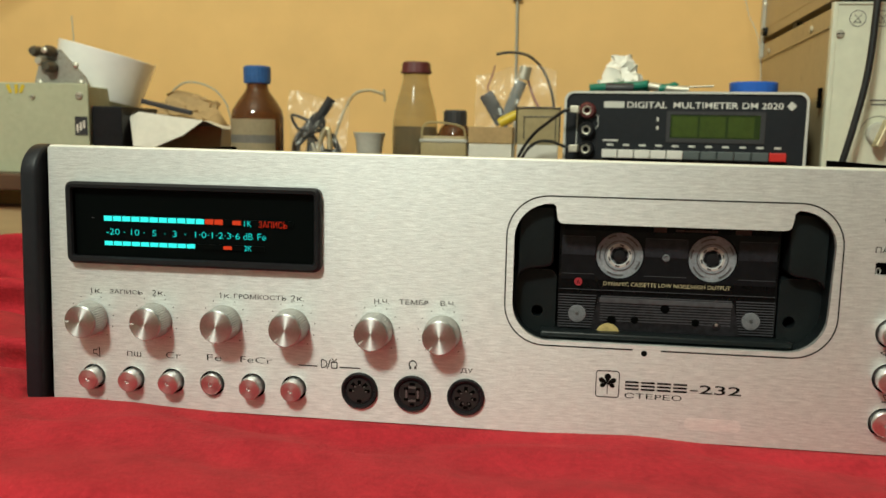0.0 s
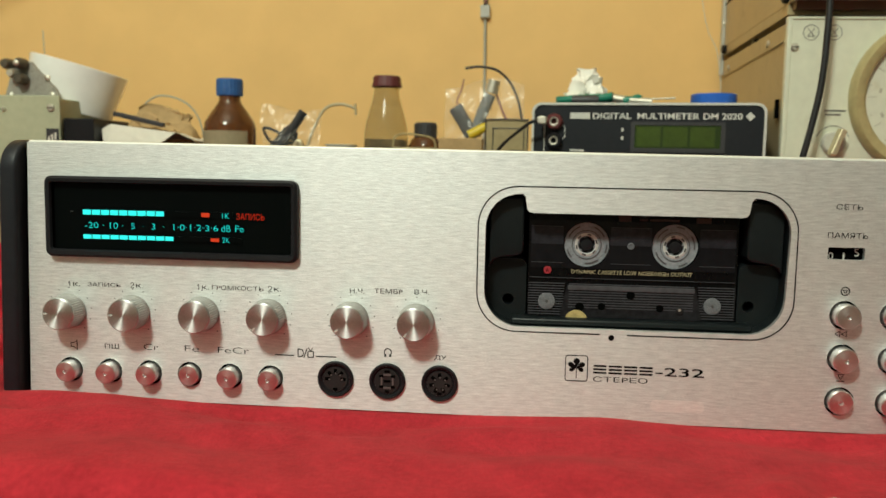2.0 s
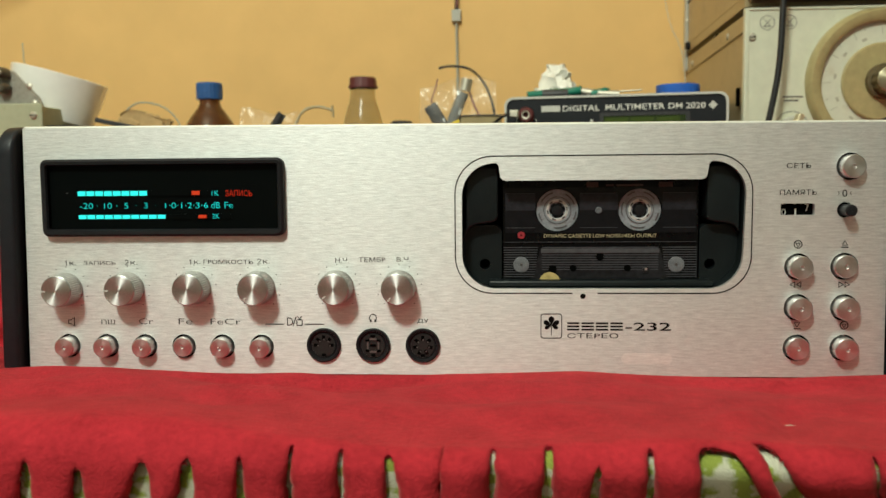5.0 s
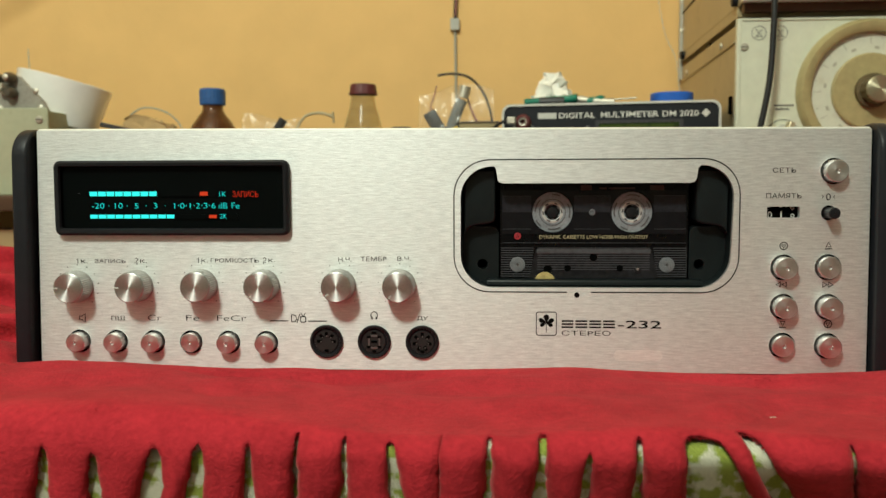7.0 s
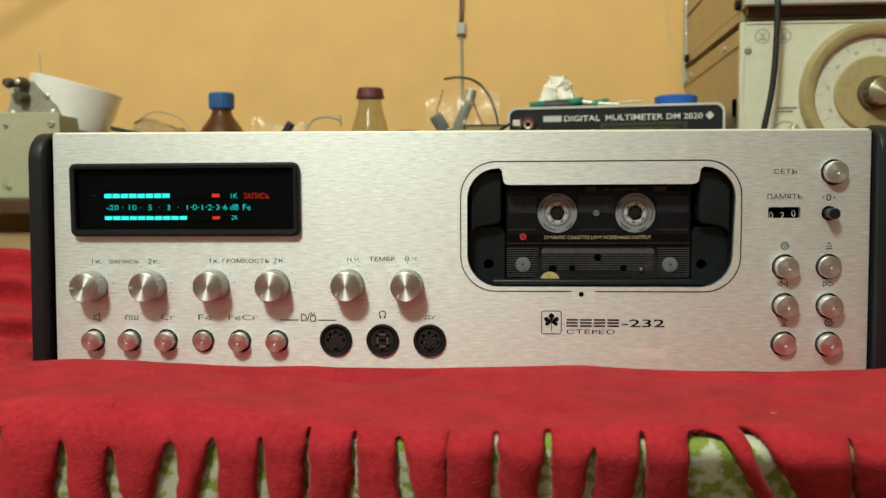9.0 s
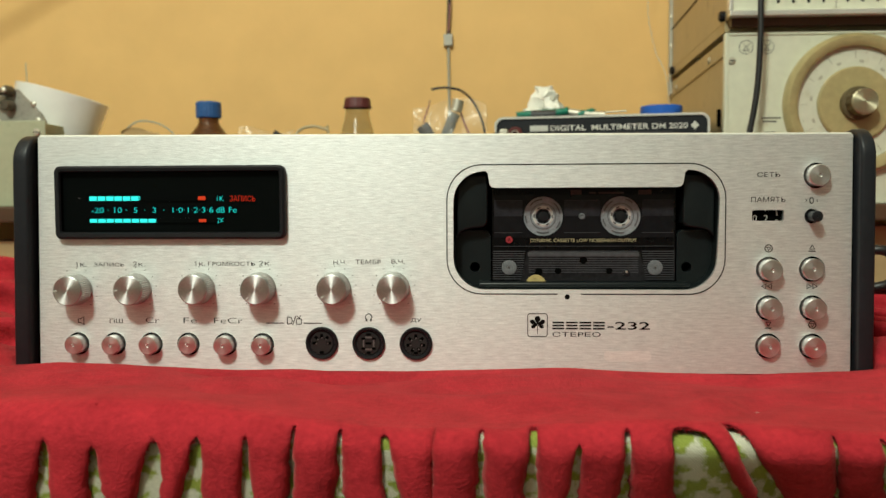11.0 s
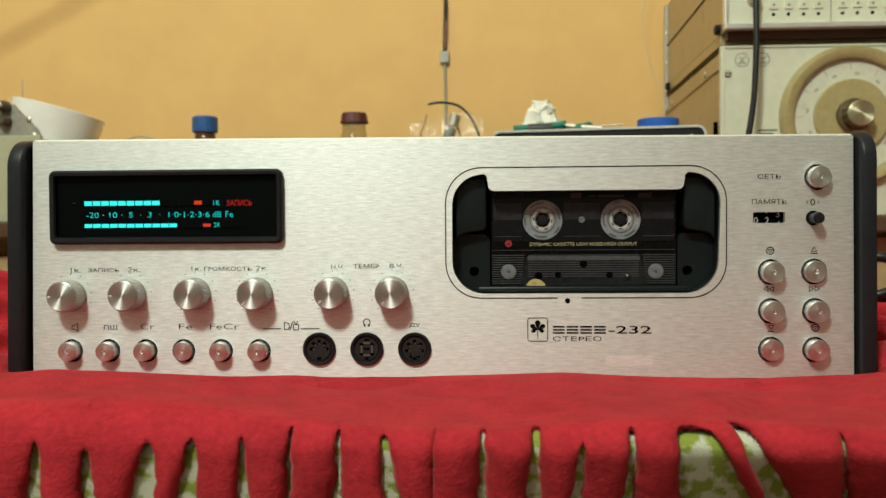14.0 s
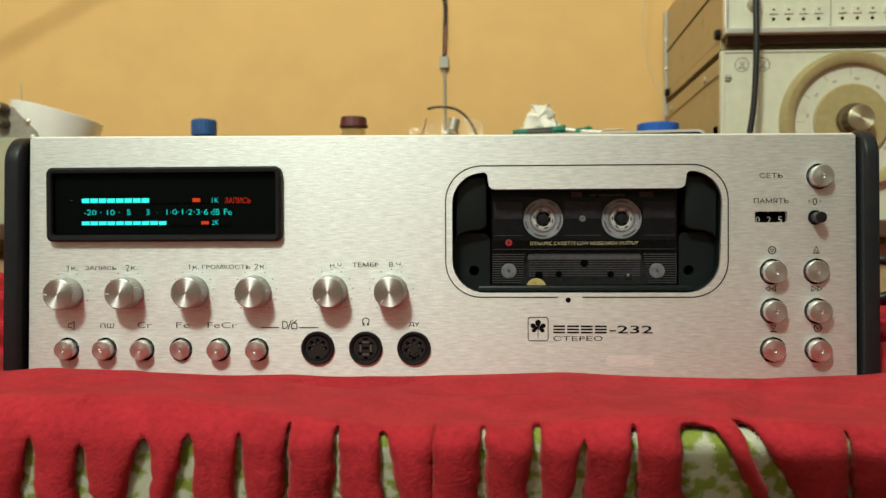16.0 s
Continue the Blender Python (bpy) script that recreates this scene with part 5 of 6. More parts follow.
def test_lead(z, pts, label):
    ob = new("test_lead")
    ob.matrix_basis = pose(0.0505, 0.4315, z, 0, 0, -8.6)
    tagged(ob, label, "test lead", "leads in the meter's sockets")
    part("plug", lathe([(0.0020, -0.002), (0.0020, 0.003), (0.0028, 0.004), (0.0028, 0.010), (0.0020, 0.012), (0, 0.012)], 20, "y"), BLACK, ob, smooth=35, loc=(-0.010, 0, 0))
    part("cord", tube(pts, 0.0016, 8), CABLE, ob, smooth=60)
    part("clip", box(-0.0145, -0.0060, -0.0150, -0.0040, -0.0034, 0.0034, 0.0008), SCREW, ob, "bright metal clip")


test_lead(TOP + 0.0745, [(-0.012, -0.012, 0), (-0.020, -0.015, -0.002), (-0.032, -0.010, -0.010), (-0.052, 0.004, -0.025), (-0.066, 0.012, -0.044), (-0.070, 0.014, -0.060), (-0.066, 0.012, -0.0725)], "black test lead plugged into the multimeter")
test_lead(TOP + 0.0380, [(-0.012, -0.012, 0), (-0.020, -0.011, 0.002), (-0.034, 0.000, 0.006), (-0.050, 0.008, 0.004), (-0.063, 0.012, -0.010), (-0.066, 0.012, -0.036)], "black test lead looping from the multimeter's lower socket")

MTOP = TOP + 0.0925
ob = link_mesh("tape_roll", lathe([(0.0120, 0.0), (0.0212, 0.0), (0.0216, 0.0008), (0.0216, 0.0102), (0.0208, 0.0110), (0.0122, 0.0110), (0.0120, 0.0)], 56), BLUE, smooth=35, loc=(0.2035, 0.4420, MTOP - 0.0012))
tagged(ob, "blue plastic tape roll lying on the multimeter", "tape roll")

pl = thing("hand_pliers", "pliers with teal green handles lying on the multimeter", "pliers", (0.075, 0.462, MTOP - 0.001), -8)
part("handle", tube([(-0.022, 0.000, 0.005), (0.000, 0.004, 0.007), (0.024, 0.002, 0.008), (0.034, 0.0, 0.0095)], 0.0042, 10), GREEN, pl, "teal green grip", smooth=60)
part("handle", tube([(-0.016, 0.022, 0.005), (0.004, 0.016, 0.006), (0.024, 0.010, 0.006), (0.034, 0.006, 0.006)], 0.0042, 10), GREEN, pl, "teal green grip", smooth=60)
part("jaws", tube([(0.034, 0.003, 0.008), (0.050, 0.003, 0.0055), (0.072, 0.003, 0.004)], 0.0040, 8), SCREW, pl, smooth=60)
part("grip_band", tube([(-0.006, -0.002, 0.0052), (0.010, -0.002, 0.0052), (0.020, -0.001, 0.0052)], 0.0050, 8), DARKP, pl, smooth=60)
sd = thing("small_screwdriver", "small screwdriver with a green handle on the multimeter", "screwdriver", (0.118, 0.458, MTOP - 0.001), 0)
part("handle", lathe([(0, 0), (0.0035, 0.0005), (0.0042, 0.004), (0.0034, 0.010), (0.0044, 0.016), (0.0020, 0.020), (0, 0.020)], 16), GREEN, sd, smooth=60, loc=pose(0, 0, 0.0048, 0, 80, 0))
part("blade", tube([(0.020, 0, 0.0066), (0.052, -0.001, 0.0082)], 0.0009, 6), SCREW, sd)


def crumple(name, w, d, h, n, amp, material, loc, rz, label, category, seed, taper=0.55):
    """A crinkled bag: a closed, dented, tapering shell."""
    bm = bmesh.new()
    rings, cols = n, n * 2
    grid = []
    for i in range(rings + 1):
        v = i / rings
        k = 1 - (1 - taper) * v
        line = []
        for j in range(cols):
            a = 2 * math.pi * j / cols
            p = Vector((w / 2 * k * math.cos(a), d / 2 * k * (1 - 0.5 * v) * math.sin(a), h * v))
            q = p * (1 / max(w, h)) * 5 + Vector((seed, seed * 2.3, 0))
            p += amp * Vector((noise.noise(q * 1.6), noise.noise(q * 1.6 + Vector((9, 0, 0))), noise.noise(q * 1.6 + Vector((0, 9, 0))) * (0.3 if v == 0 else 1)))
            p += amp * 0.45 * Vector((noise.noise(q * 5), noise.noise(q * 5 + Vector((5, 1, 0))), 0))
            if v == 0:
                p.z = max(0, p.z * 0.2)
            line.append(bm.verts.new(p))
        grid.append(line)
    for a, b in zip(grid, grid[1:]):
        for j in range(cols):
            bm.faces.new((a[j], a[(j + 1) % cols], b[(j + 1) % cols], b[j]))
    bm.faces.new(grid[0][::-1])
    ob = link_mesh(name, bm, material, smooth=50, loc=pose(*loc, 0, 0, rz))
    return tagged(ob, label, category)


crumple("crumpled_bag", 0.052, 0.03, 0.036, 14, 0.0080, WHITE_FILM, (0.0855, 0.485, MTOP - 0.001), 10, "crumpled white plastic bag on top of the multimeter", "plastic bag", 3.1, 0.40)


# bottles
def amber_bottle():
    b = thing("amber_bottle", "amber glass bottle with blue screw cap and paper label", "bottle", (-0.2840, 0.457, TOP))
    z = lambda h: h
    part("glass", lathe([(0, 0.0), (0.0245, 0.0), (0.0266, 0.003), (0.0266, 0.062), (0.0254, 0.069), (0.0192, 0.079), (0.0125, 0.088), (0.0108, 0.092), (0.0108, 0.103), (0.0, 0.103)], 40), AMBER, b, "amber glass body", smooth=60)
    c = part("screw_cap", lathe([(0.0131, 0.0965), (0.0134, 0.0985), (0.0134, 0.1120), (0.0124, 0.1138), (0.0, 0.1140)], 48, wave=lambda i, r: 0.00035 if i % 2 and r > 0.0130 else 0), mat("dull_blue_cap", (0.025, 0.10, 0.29), 0.45, 0, 60, 0.25), b, "ribbed blue cap")
    bm = bmesh.new()
    for i in range(15):
        for k, (h0, h1) in enumerate(((0.010, 0.036), (0.036, 0.044), (0.044, 0.060))):
            a0, a1 = radians(-165 + 9 * i), radians(-165 + 9 * (i + 1))
            vs = [bm.verts.new((0.0270 * math.cos(a), 0.0270 * math.sin(a), h)) for a, h in ((a0, h0), (a1, h0), (a1, h1), (a0, h1))]
            f = bm.faces.new(vs)
            f.material_index = 1 if k == 1 else 0
    part("paper_label", bm, [LABEL, LABEL_GREY], b, "faded paper label", smooth=60)


def milk_bottle():
    b = thing("old_glass_bottle", "dirty clear glass bottle with a maroon rubber cap", "bottle", (-0.1305, 0.526, TOP))
    part("glass", lathe([(0, 0), (0.0215, 0), (0.0240, 0.003), (0.0245, 0.046), (0.0240, 0.058), (0.0222, 0.073), (0.0182, 0.088), (0.0152, 0.098), (0.0137, 0.106), (0.0134, 0.118), (0.0, 0.118)], 40), OLD_GLASS, b, "stained greenish glass body", smooth=60)
    part("residue", lathe([(0, 0.002), (0.0228, 0.004), (0.0232, 0.050), (0.0216, 0.056), (0.0170, 0.050), (0.012, 0.046), (0, 0.042)], 32, wave=lambda i, r: -0.0030 * max(0.0, math.sin(i * 0.62 + 0.9)) ** 2), RESIDUE, b, "brown residue inside", smooth=60)
    part("rubber_cap", lathe([(0.0140, 0.1135), (0.0162, 0.1130), (0.0164, 0.1150), (0.0152, 0.1175), (0.0150, 0.1225), (0.0138, 0.1250), (0.0, 0.1256)], 32, wave=lambda i, r: 0.0005 * math.sin(i * 2.4) + 0.0004 * math.sin(i * 0.7)), MAROON, b, "maroon rubber cap", smooth=60)


amber_bottle()
milk_bottle()
ob = link_mesh("plastic_cup", lathe([(0, 0), (0.0105, 0), (0.0142, 0.040), (0.0158, 0.0455), (0.0168, 0.0485), (0.0155, 0.0490), (0.0150, 0.0460), (0.0, 0.020)], 36), PALE, smooth=40, loc=(-0.1710, 0.480, TOP))
tagged(ob, "small pale grey plastic cup on the shelf", "cup")

# small jar and tins
j = thing("small_jar", "small dark jar with a black cap", "jar", (-0.0835, 0.500, TOP))
part("jar_body", lathe([(0, 0), (0.0175, 0), (0.0185, 0.002), (0.0185, 0.048), (0.0150, 0.056), (0.0105, 0.060), (0, 0.060)], 32), AMBER, j, "dark brown glass", smooth=60)
part("jar_cap", lathe([(0.0117, 0.057), (0.0120, 0.0585), (0.0120, 0.0715), (0.0105, 0.0740), (0, 0.0742)], 32, wave=lambda i, r: 0.0003 if i % 2 and r > 0.0116 else 0), DARKP, j, "black ribbed cap")
t = thing("open_tin", "olive beige tin with a wire handle", "tin", (-0.0905, 0.472, TOP), 0)
part("tin_body", box(-0.0235, 0.0235, -0.011, 0.011, 0.0, 0.0470, 0.002), BOX_OLIVE, t, smooth=40)
part("tin_rim", box(-0.0245, 0.0245, -0.0120, 0.0120, 0.0405, 0.0440, 0.001), PALE, t)
part("wire_handle", tube([(-0.0220, -0.012, 0.044), (-0.0205, -0.012, 0.056), (-0.012, -0.012, 0.0605), (0.008, -0.012, 0.0590), (0.0200, -0.012, 0.055), (0.0225, -0.012, 0.044)], 0.0011, 6), BOX_OLIVE, t)


def carton(name, x0, x1, y0, y1, z0, z1, material, top_mat, label, band=0.45):
    c = thing(name, label, "box", ((x0 + x1) / 2, (y0 + y1) / 2, z0))
    w, d, h = (x1 - x0) / 2, (y1 - y0) / 2, z1 - z0
    part("tray", box(-w, w, -d, d, 0, h * band, 0.0008), material, c)
    part("sleeve", box(-w - 0.0006, w + 0.0006, -d - 0.0006, d + 0.0006, h * band + 0.0003, h, 0.0008), top_mat, c)
    return c


carton("small_carton", -0.0650, -0.0215, 0.462, 0.495, TOP, TOP + 0.0570, PAPER, CARD, "tan and white cardboard box on the shelf", 0.70)
c = carton("clear_lid_box", -0.0170, 0.0245, 0.474, 0.505, TOP, TOP + 0.0770, PAPER, BOX_OLIVE, "small box with olive lid and wire frame", 0.52)
part("wire_frame", tube([(-0.0215, -0.0175, 0.040), (-0.0215, -0.0175, 0.0740), (-0.0180, -0.0175, 0.0770), (0.0180, -0.0175, 0.0770), (0.0215, -0.0175, 0.0740), (0.0215, -0.0175, 0.040)], 0.0007, 6), DARKP, c)
part("inner_frame", tube([(-0.014, -0.0165, 0.045), (-0.014, -0.0165, 0.066), (-0.012, -0.0165, 0.068), (0.016, -0.0165, 0.068), (0.0175, -0.0165, 0.066), (0.0175, -0.0165, 0.045)], 0.0005, 6), DARKP, c)


def film_bag(name, x, y, w, h, label, seed, lean=0.0):
    """A clear bag: two crinkled sheets joined at the sides."""
    bm = bmesh.new()
    nx, nz = 30, 26
    for side in (-1, 1):
        grid = []
        for i in range(nz + 1):
            v = i / nz
            line = []
            for k in range(nx + 1):
                u = k / nx
                bulge = 0.014 * math.sin(math.pi * u) * (1 - 0.75 * v)
                q = Vector((u * 4.2 + seed, v * 4.2, side * 2.0))
                off = 0.009 * noise.noise(q) + 0.006 * noise.noise(q * 2.7) + 0.0035 * abs(noise.noise(q * 5.5))
                line.append(bm.verts.new((w * (u - 0.5) * (1 + 0.06 * noise.noise(Vector((v * 3, seed, 0)))), side * (bulge + 0.002) + off + lean * v, h * v * (1 + 0.05 * math.sin(u * 5 + seed)))))
            grid.append(line)
        for a, b in zip(grid, grid[1:]):
            for k in range(nx):
                bm.faces.new((a[k], a[k + 1], b[k + 1], b[k]))
    ob = link_mesh(name, bm, FILM, smooth=180, loc=(x, y, TOP))
    ob.visible_shadow = False
    return tagged(ob, label, "plastic bag")


film_bag("clear_bag", -0.2330, 0.505, 0.066, 0.088, "clear plastic bag with small dark parts inside", 1.2)
film_bag("clear_bag", -0.0220, 0.520, 0.088, 0.118, "clear plastic bag with cable ends standing inside", 4.6)

# contents of the bags
p = thing("dark_probe", "dark plastic probe with a curled lead in a clear bag", "probe", (-0.2330, 0.505, TOP))
part("probe_body", tube([(-0.010, -0.006, 0.050), (0.004, -0.006, 0.066), (0.016, -0.006, 0.084)], 0.0050, 10), DARKP, p, smooth=60)
part("probe_lead", tube([(-0.010, -0.006, 0.050), (-0.022, -0.004, 0.052), (-0.028, -0.004, 0.066), (-0.006, -0.004, 0.058), (0.020, 0, 0.040), (0.016, 0, 0.003)], 0.0016, 8), DARKP, p, smooth=60)
p = thing("cable_bundle", "bundle of dark thin cables in a clear bag", "cable", (-0.2350, 0.512, TOP))
for k in range(7):
    w, h = 0.020 + 0.0022 * (k % 3), 0.050 + 0.006 * (k % 4)
    part("cable", tube([(-w, 0.0015 * k, 0.003), (-w - 0.004, 0.0015 * k, h * 0.6), (-0.010 + 0.003 * k, -0.002 * k + 0.004, h), (0.012 - 0.002 * k, 0.001 * k, h * 0.9 - 0.004 * k), (w, 0.0, h * 0.45), (0.004 * (k - 3), 0.004, h * 0.35), (-0.012, 0.002, h * 0.62 + 0.002 * k)], 0.0019, 8), (DARKP, CABLE, GREYP)[k % 3], p, smooth=60)
p = thing("metal_clip", "bright bent metal clip in a clear bag", "clip", (-0.2300, 0.496, TOP))
part("jaw", tube([(-0.004, 0, 0.003), (0.002, 0, 0.040), (0.010, 0, 0.052), (0.012, 0, 0.030)], 0.0028, 8), BRASS, p, smooth=60)
part("blade", tube([(-0.012, 0, 0.003), (-0.004, 0, 0.022), (-0.008, 0, 0.036)], 0.0022, 8), SCREW, p, smooth=60)
ob = link_mesh("clear_tube", tube([(-0.236, 0.545, TOP + 0.0018), (-0.228, 0.550, TOP + 0.040), (-0.218, 0.556, TOP + 0.072), (-0.207, 0.560, TOP + 0.0915), (-0.192, 0.563, TOP + 0.0965), (-0.180, 0.563, TOP + 0.0945), (-0.172, 0.563, TOP + 0.0915)], 0.0017, 10), mat("yellowed_tube", (0.55, 0.46, 0.28), 0.3, 0, 60, 0.1, trans=0.3), smooth=60)
tagged(ob, "pale curved plastic tube standing on the shelf", "tube")
ob = link_mesh("suction_tip", tube([(-0.1735, 0.563, TOP + 0.0975), (-0.1725, 0.563, TOP + 0.0915), (-0.1722, 0.563, TOP + 0.0845)], 0.0014, 8), MATS["yellowed_tube"], smooth=60)
ob.parent = bpy.data.objects["clear_tube"]

p = thing("grey_connector", "grey cable connector standing in a clear bag", "connector", (-0.0200, 0.520, TOP))
part("boot", tube([(-0.012, 0, 0.062), (-0.005, 0, 0.084), (0.004, 0, 0.106)], 0.0064, 12), GREYP, p, smooth=60)
part("neck", tube([(0.005, 0, 0.108), (0.008, 0, 0.121)], 0.0068, 12), SCREW, p, smooth=60)
part("stand_lead", tube([(-0.012, 0, 0.062), (-0.013, 0, 0.030), (-0.006, 0, 0.003)], 0.0030, 8), GREYP, p, smooth=60)
p = thing("dark_connector", "dark plastic connector with thin leads in a clear bag", "connector", (-0.0480, 0.522, TOP))
part("body", join(None, box(-0.0075, 0.0075, -0.005, 0.005, 0.0, 0.036, 0.0015), pose(0.013, 0, 0.062, 0, -32, 0)), DARKP, p, smooth=40)
part("lead", tube([(0.013, 0, 0.064), (0.016, 0, 0.030), (0.010, 0, 0.003)], 0.0026, 8), DARKP, p, smooth=60)
part("thin_wire", tube([(0.000, 0, 0.084), (-0.004, 0, 0.098), (0.000, 0, 0.110), (0.003, 0, 0.122)], 0.0008, 6), PINK, p)
p = thing("loop_cord", "black cord looping out of a clear bag", "cord", (-0.0200, 0.528, TOP))
part("cord", tube([(-0.024, 0, 0.1345), (-0.008, 0, 0.1365), (0.012, 0, 0.132), (0.028, 0, 0.115), (0.038, 0, 0.085), (0.038, 0, 0.050), (0.034, 0, 0.0028)], 0.0014, 8), CABLE, p, smooth=60)
part("red_wire", tube([(0.008, 0, 0.115), (0.016, 0, 0.092), (0.026, 0, 0.074), (0.034, 0, 0.064)], 0.0013, 6), PINK, p)
ob = link_mesh("yellow_marker", join(None, lathe([(0, 0), (0.0050, 0), (0.0052, 0.018), (0.0035, 0.024), (0, 0.026)], 20), pose(0, 0, 0.005, 0, 62, 0)), YELLOW, smooth=40, loc=(-0.0370, 0.500, TOP + 0.0562))
tagged(ob, "yellow plastic cap lying on a carton", "cap")


# left device and what stands by it
def relay_unit():
    g = thing("adjustable_unit", "grey green metal unit with a spring clamp bracket on top", "test instrument", (-0.4525, 0.426, TOP))
    part("front_plate", box(-0.150, 0.0, 0, 0.003, 0, 0.0925, 0.0012), GREEN_FRONT, g, "grey green front plate")
    part("case", box(-0.148, -0.002, 0.0032, 0.100, 0.001, 0.0900, 0.001), GREEN_FRONT, g)
    part("black_block", box(0.0005, 0.0330, 0.006, 0.085, 0.0, 0.0700, 0.001), BLACK, g, "black side block")
    screw(-0.0090, 0.0800, 0, g, 0.0040)
    screw(-0.0600, 0.0780, 0, g, 0.0026)
    screw(-0.0590, 0.0120, 0, g, 0.0030)
    part("side_tag", box(-0.0145, -0.0010, -0.0008, -0.0001, 0.0400, 0.0590), DARKP, g, "small dark tag")
    for i in range(3):
        part("tag_mark", box(-0.0125 + 0.0035 * i, -0.0105 + 0.0035 * i, -0.0012, -0.0009, 0.0430 + 0.002 * i, 0.0510 + 0.002 * i), PAPER, g)
    bm = bmesh.new()
    for i, x in enumerate((-0.0860, -0.0780, -0.0720)):
        own = box(-0.0018, 0.0018, -0.0006, -0.0001, -0.0045, 0.0045)
        join(bm, own, pose(x, 0, 0.0860, 0, 25 * (i - 1), 0))
    part("worn_mark", bm, YELLOW, g)
    bm = bmesh.new()
    prof = [(-0.0640, 0.088), (-0.0030, 0.0885), (-0.0080, 0.1000), (-0.0260, 0.1180), (-0.0340, 0.1270), (-0.0480, 0.1290), (-0.0560, 0.1150), (-0.0600, 0.1020)]
    a = [bm.verts.new((x, 0.008, z)) for x, z in prof]
    b = [bm.verts.new((x, 0.012, z)) for x, z in prof]
    bm.faces.new(a)
    bm.faces.new(b[::-1])
    for i in range(len(prof)):
        bm.faces.new((a[i], a[(i + 1) % 8], b[(i + 1) % 8], b[i]))
    br = part("clamp_bracket", bm, mat("dull_zinc", (0.34, 0.33, 0.28), 0.5, 0.2, 50, 0.2, spots=0.4, spot_colour=(0.12, 0.10, 0.07)), g, "dull metal clamp bracket")
    for x, z, r in ((-0.0550, 0.1240, 0.0055), (-0.0410, 0.1245, 0.0058), (-0.0490, 0.1145, 0.0050), (-0.0410, 0.1090, 0.0060)):
        s = part("stud", lathe([(r, 0), (r, 0.008), (r * 0.7, 0.012), (0, 0.012)], 18, "y"), mat("oiled_brown_steel", (0.115, 0.10, 0.075), 0.4, 0.4, 90, 0.3) if r > 0.0052 else SCREW, g, "dark clamp stud", smooth=35, loc=(x, 0.006, z))
    part("stud_cap", lathe([(0.0030, 0), (0.0030, 0.002), (0, 0.003)], 14, "y"), SCREW, g, loc=(-0.0410, -0.006, 0.1245))
    for x, z in ((-0.0560, 0.0930), (-0.0110, 0.0935), (-0.0160, 0.1110)):
        part("bracket_screw", lathe([(0.0030, 0), (0.0030, 0.002), (0, 0.003)], 14, "y"), SCREW, g, loc=(x, 0.0078, z))


relay_unit()
bm = lathe([(0.0452, 0.0), (0.0460, 0.0006), (0.0515, 0.0500), (0.0509, 0.0506), (0.0496, 0.0500), (0.0442, 0.0010), (0.0452, 0.0)], 64)
ob = link_mesh("tape_spool", bm, WHITE_REEL, smooth=40)
ob.matrix_basis = pose(-0.4865, 0.505, TOP + 0.0820, -4, 14, 0)
tagged(ob, "white glossy plastic spool resting aslant on a black block", "spool")

# antenna-like wire, carton and wire loop behind
ob = link_mesh("stiff_wire", tube([(-0.548, 0.57, TOP + 0.0008), (-0.549, 0.57, 0.17), (-0.553, 0.57, 0.268)], 0.0007, 6), GREY_CABLE)
tagged(ob, "thin grey stiff wire standing behind the unit", "wire")
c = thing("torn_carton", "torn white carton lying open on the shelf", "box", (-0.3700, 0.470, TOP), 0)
bm = bmesh.new()
pts = {"a": (-0.052, -0.02, 0), "b": (0.046, -0.02, 0), "c": (0.050, -0.02, 0.050), "d": (0.030, -0.02, 0.0580), "e": (-0.044, -0.02, 0.066), "f": (-0.056, -0.02, 0.056)}
fr = [bm.verts.new(pts[k]) for k in "abcdef"]
bk = [bm.verts.new((x * 0.95, 0.045, z * 0.96)) for x, y, z in (pts[k] for k in "abcdef")]
for i in range(6):
    bm.faces.new((fr[i], fr[(i + 1) % 6], bk[(i + 1) % 6], bk[i]))
bm.faces.new(bk[::-1])
part("carton_shell", bm, PAPER, c, "white paper-faced carton")
bm = bmesh.new()
v = [bm.verts.new(q) for q in ((-0.050, -0.0205, 0.060), (-0.040, -0.0205, 0.0655), (0.030, -0.0205, 0.0575), (0.012, -0.030, 0.042), (-0.020, -0.034, 0.028), (-0.040, -0.034, 0.030))]
bm.faces.new(v)
flap = part("torn_flap", bm, PAPER, c, "torn white flap")
m = flap.modifiers.new("thickness", "SOLIDIFY")
m.thickness = 0.0012
# brown card before the white back puts the opening's shade into colour
part("inner_shade_board", box(-0.048, 0.044, 0.036, 0.040, 0.002, 0.052), CARD, c, "brown card that darkens the carton's shaded inside")
part("dark_strip", join(None, box(-0.03, 0.026, -0.006, 0.0, 0.0, 0.005, 0.001), pose(-0.010, -0.012, 0.068, 0, 12, 0)), DARKP, c)
crumple("crumpled_paper", 0.080, 0.036, 0.026, 10, 0.009, CARD, (-0.3690, 0.486, TOP + 0.0585), 0, "crumpled tan wrapping paper on the torn carton", "paper", 7.7, 0.6).rotation_euler[1] = radians(8)
ob = link_mesh("wire_loop", tube([(-0.412, 0.52, TOP + 0.0014), (-0.410, 0.52, 0.165), (-0.395, 0.52, 0.187), (-0.372, 0.52, 0.188), (-0.350, 0.52, 0.176), (-0.338, 0.52, 0.150), (-0.335, 0.52, TOP + 0.0014)], 0.0010, 6), GREY_CABLE, smooth=60)
tagged(ob, "thin grey wire loop standing on the shelf", "wire")
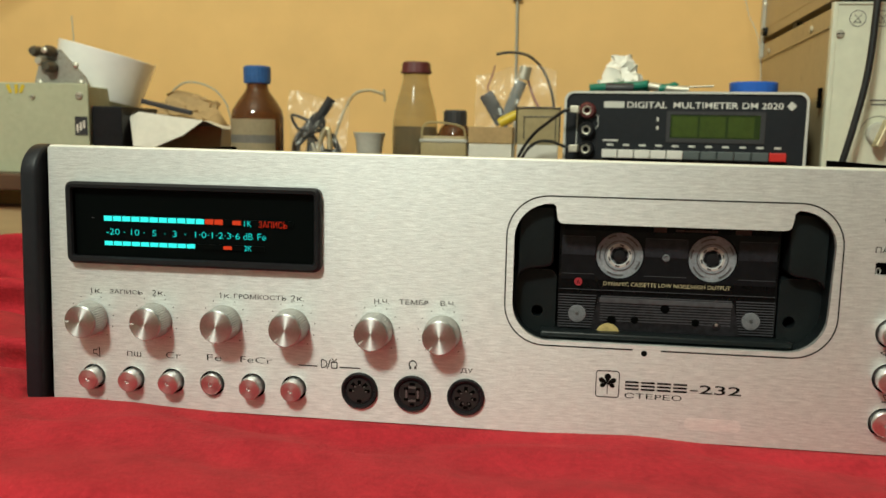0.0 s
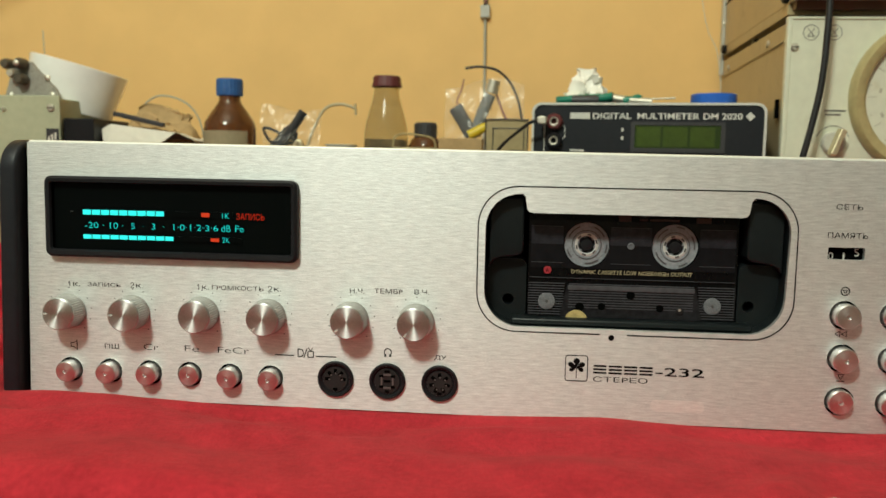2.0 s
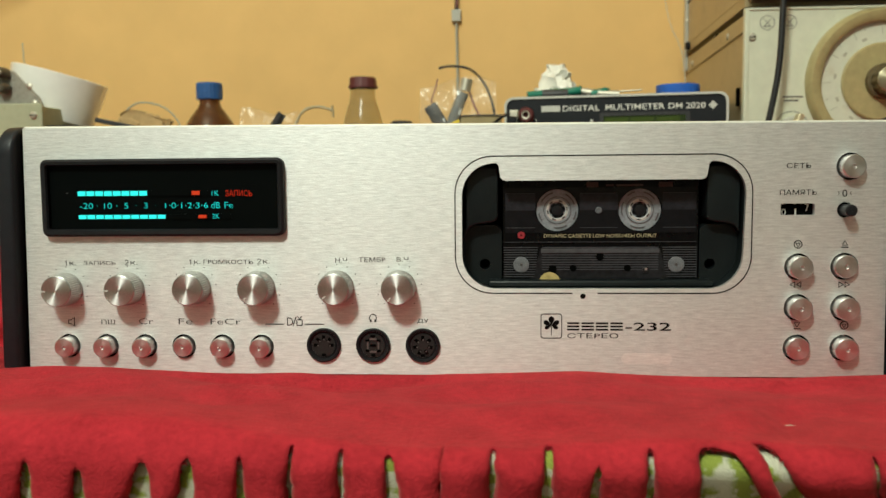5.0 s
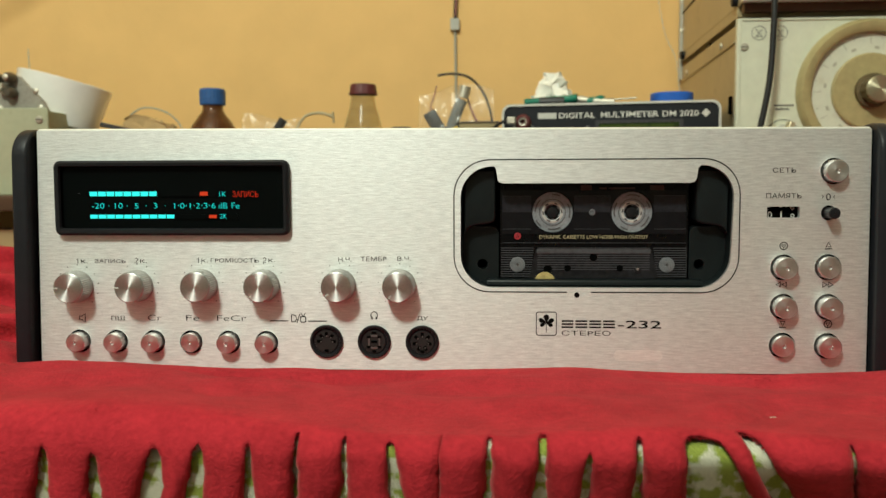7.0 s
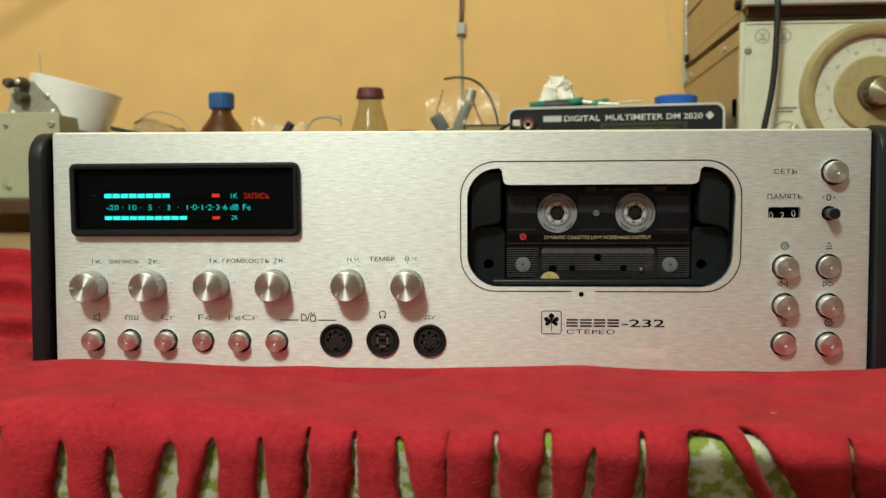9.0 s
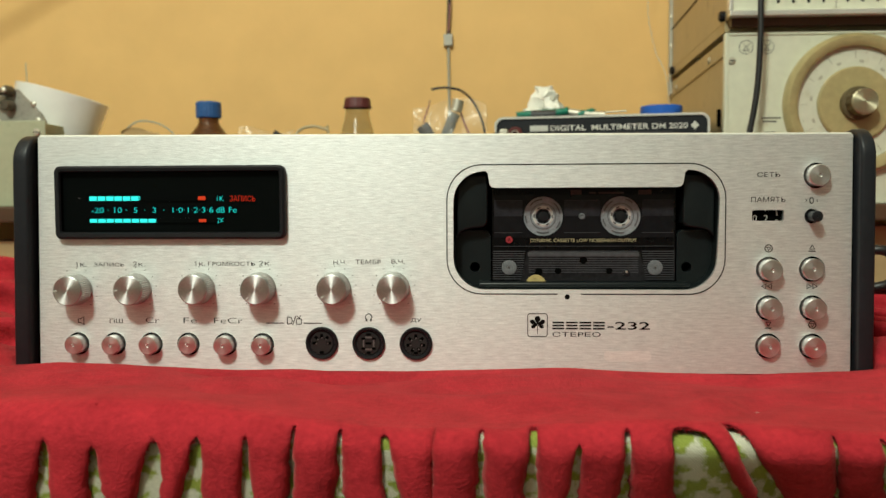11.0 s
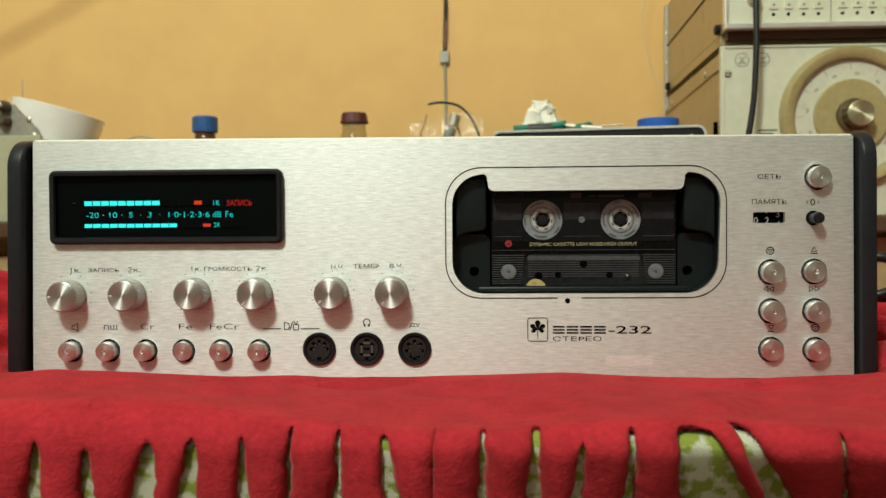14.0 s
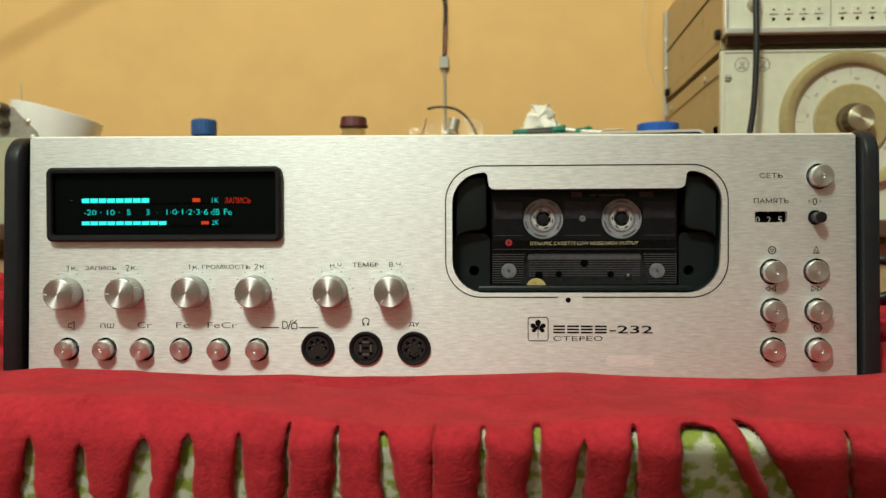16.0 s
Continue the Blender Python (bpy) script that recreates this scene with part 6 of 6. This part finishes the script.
# piece of pale wood and clutter under the shelf, seen past the deck's side
ob = link_mesh("wood_offcut", box(-0.60, -0.475, 0.43, 0.47, -0.0135, 0.052, 0.001), mat("pale_pine", (0.55, 0.38, 0.19), 0.6, 0, 12, 0.2, 0.1, 80, stretch=(0.2, 1, 1)))
tagged(ob, "pale wooden offcut stored under the shelf", "wood block")
ob = link_mesh("wood_offcut", box(0.33, 0.56, 0.44, 0.50, -0.0135, 0.066, 0.001), MATS["pale_pine"])
tagged(ob, "pale wooden offcut stored under the shelf", "wood block")

# cable on the wall with its clip
wc = thing("wall_cable", "thin cable clipped to the ochre wall", "cable", (-0.0345, WALL_Y - 0.002, 0.10))
part("grey_cord", tube([(0.0010, -0.0016, -0.01), (0.0012, -0.0016, 0.12), (0.0, -0.0016, 0.222)], 0.0019, 8), GREY_CABLE, wc, "grey cord", smooth=60)
part("wall_clip", box(-0.0062, 0.0062, -0.0080, 0.0018, 0.2130, 0.2290, 0.0008), PALE, wc, "pale cable clip")
part("dark_cord", tube([(0.0, -0.0030, 0.226), (0.0010, -0.0040, 0.250), (0.0016, -0.0040, 0.275), (0.0020, -0.0040, 0.300), (0.0005, -0.004, 0.34), (0.002, -0.004, 0.60)], 0.0028, 8), CABLE, wc, "dark cord", smooth=60)
part("pink_wire", tube([(0.0005, -0.0060, 0.232), (0.0022, -0.0072, 0.250), (0.0032, -0.0070, 0.272)], 0.0012, 6), PINK, wc)
ob = link_mesh("thin_hanging_wire", tube([(0.246, 0.70, 0.60), (0.240, 0.70, 0.42), (0.234, 0.69, 0.35), (0.238, 0.66, 0.29), (0.247, 0.62, 0.235), (0.250, 0.60, TOP + 0.0008)], 0.0005, 6), PALE, smooth=60)
tagged(ob, "thin pale wire hanging beside the instruments", "wire")

# unseen taut cord added over the bench; its soft shadow slants across the wall
ob = link_mesh("unseen_shadow_cord", tube([(-1.699, 0.529, -0.113), (-0.643, 0.529, 0.455), (-0.527, 0.529, 0.517), (1.899, 0.529, 1.822)], 0.0042, 8), GREY_CABLE, smooth=60)
tagged(ob, "unseen grey cord added above the bench to cast a shadow", "cord")

# torn paper lying in the gap between the two instruments
bm = bmesh.new()
rows = []
for i in range(13):
    u = i / 12
    rows.append([bm.verts.new((0.370 + 0.085 * u, 0.417 + 0.018 * j + 0.004 * noise.noise(Vector((u * 9, j, 1))), TOP + 0.1717 + (0.0052 * min(1, u * 2.5) * j + 0.0020 * abs(noise.noise(Vector((u * 11, j * 3, 4))))))) for j in range(3)])
for a, b in zip(rows, rows[1:]):
    for j in range(2):
        bm.faces.new((a[j], b[j], b[j + 1], a[j + 1]))
ob = link_mesh("torn_paper", bm, CARD)
sol = ob.modifiers.new("thickness", "SOLIDIFY")
sol.thickness = 0.0005
tagged(ob, "torn tan paper wedged between the two instruments", "paper")


# ---- what moves ----
# seconds, lit segments above and below, place of the red peak segment above and below
LEVELS = [
    (0, 13, 10, 14, 13), (0.5, 11, 9, 14, 14), (1, 10, 10, 14, 14), (1.5, 9, 10, 13, 13), (2, 9, 10, 13, 14), (2.5, 6, 8, 13, 13), (3, 7, 9, 13, 13),
    (3.5, 9, 10, 13, 14), (4, 9, 10, 13, 14), (4.2, 9, 11, 13, 14), (6.3, 6, 8, 13, 13), (6.5, 10, 11, 13, 14), (7, 8, 10, 13, 14), (7.5, 8, 10, 13, 13),
    (8, 9, 10, 13, 13), (8.5, 9, 10, 13, 14), (9, 8, 10, 13, 13), (9.2, 9, 10, 13, 14), (11.3, 6, 8, 13, 13), (11.5, 8, 9, 13, 13), (12, 8, 10, 13, 14),
    (12.5, 8, 9, 13, 13), (13, 9, 11, 13, 14), (13.5, 6, 8, 13, 13), (14, 9, 11, 13, 14), (14.5, 8, 10, 13, 14), (15, 7, 10, 13, 13), (15.5, 7, 8, 13, 13), (16, 8, 10, 13, 14),
]


def motions():
    for k in (0, 1):
        walk(shutters[k], [(row[0], pose(BAR_X + row[1 + k] * PITCH - 0.0003, 0, 0)) for row in LEVELS])
        walk(peaks[k], [(row[0], pose(BAR_X + row[3 + k] * PITCH, 0, 0)) for row in LEVELS])
    # tape runs from the left hub to the right one
    for hub, spindle, speed, first in ((hubs[0], spindles[0], 118.0, 20.0), (hubs[1], spindles[1], 134.0, 75.0)):
        at_hub, at_spindle = hub.location.copy(), spindle.location.copy()
        walk(hub, [(0.5 * i, pose(*at_hub, 0, -(first + speed * 0.5 * i), 0)) for i in range(33)])
        walk(spindle, [(0.5 * i, pose(*at_spindle, 0, -(first + speed * 0.5 * i), 0)) for i in range(33)])
    # tape counter
    for k, drum in enumerate(drums):
        place, rows = drum.location.copy(), []
        for i in range(33):
            t = 0.5 * i
            v = 15.0 + 0.69 * (t - 1.5)
            if k == 2:
                turn = v * 36
            elif k == 1:
                turn = 36 * (math.floor(v / 10) + max(0.0, v % 10 - 9))
            else:
                turn = 0.0
            rows.append((t, pose(*place, -turn, 0, 0)))
        walk(drum, rows)


motions()
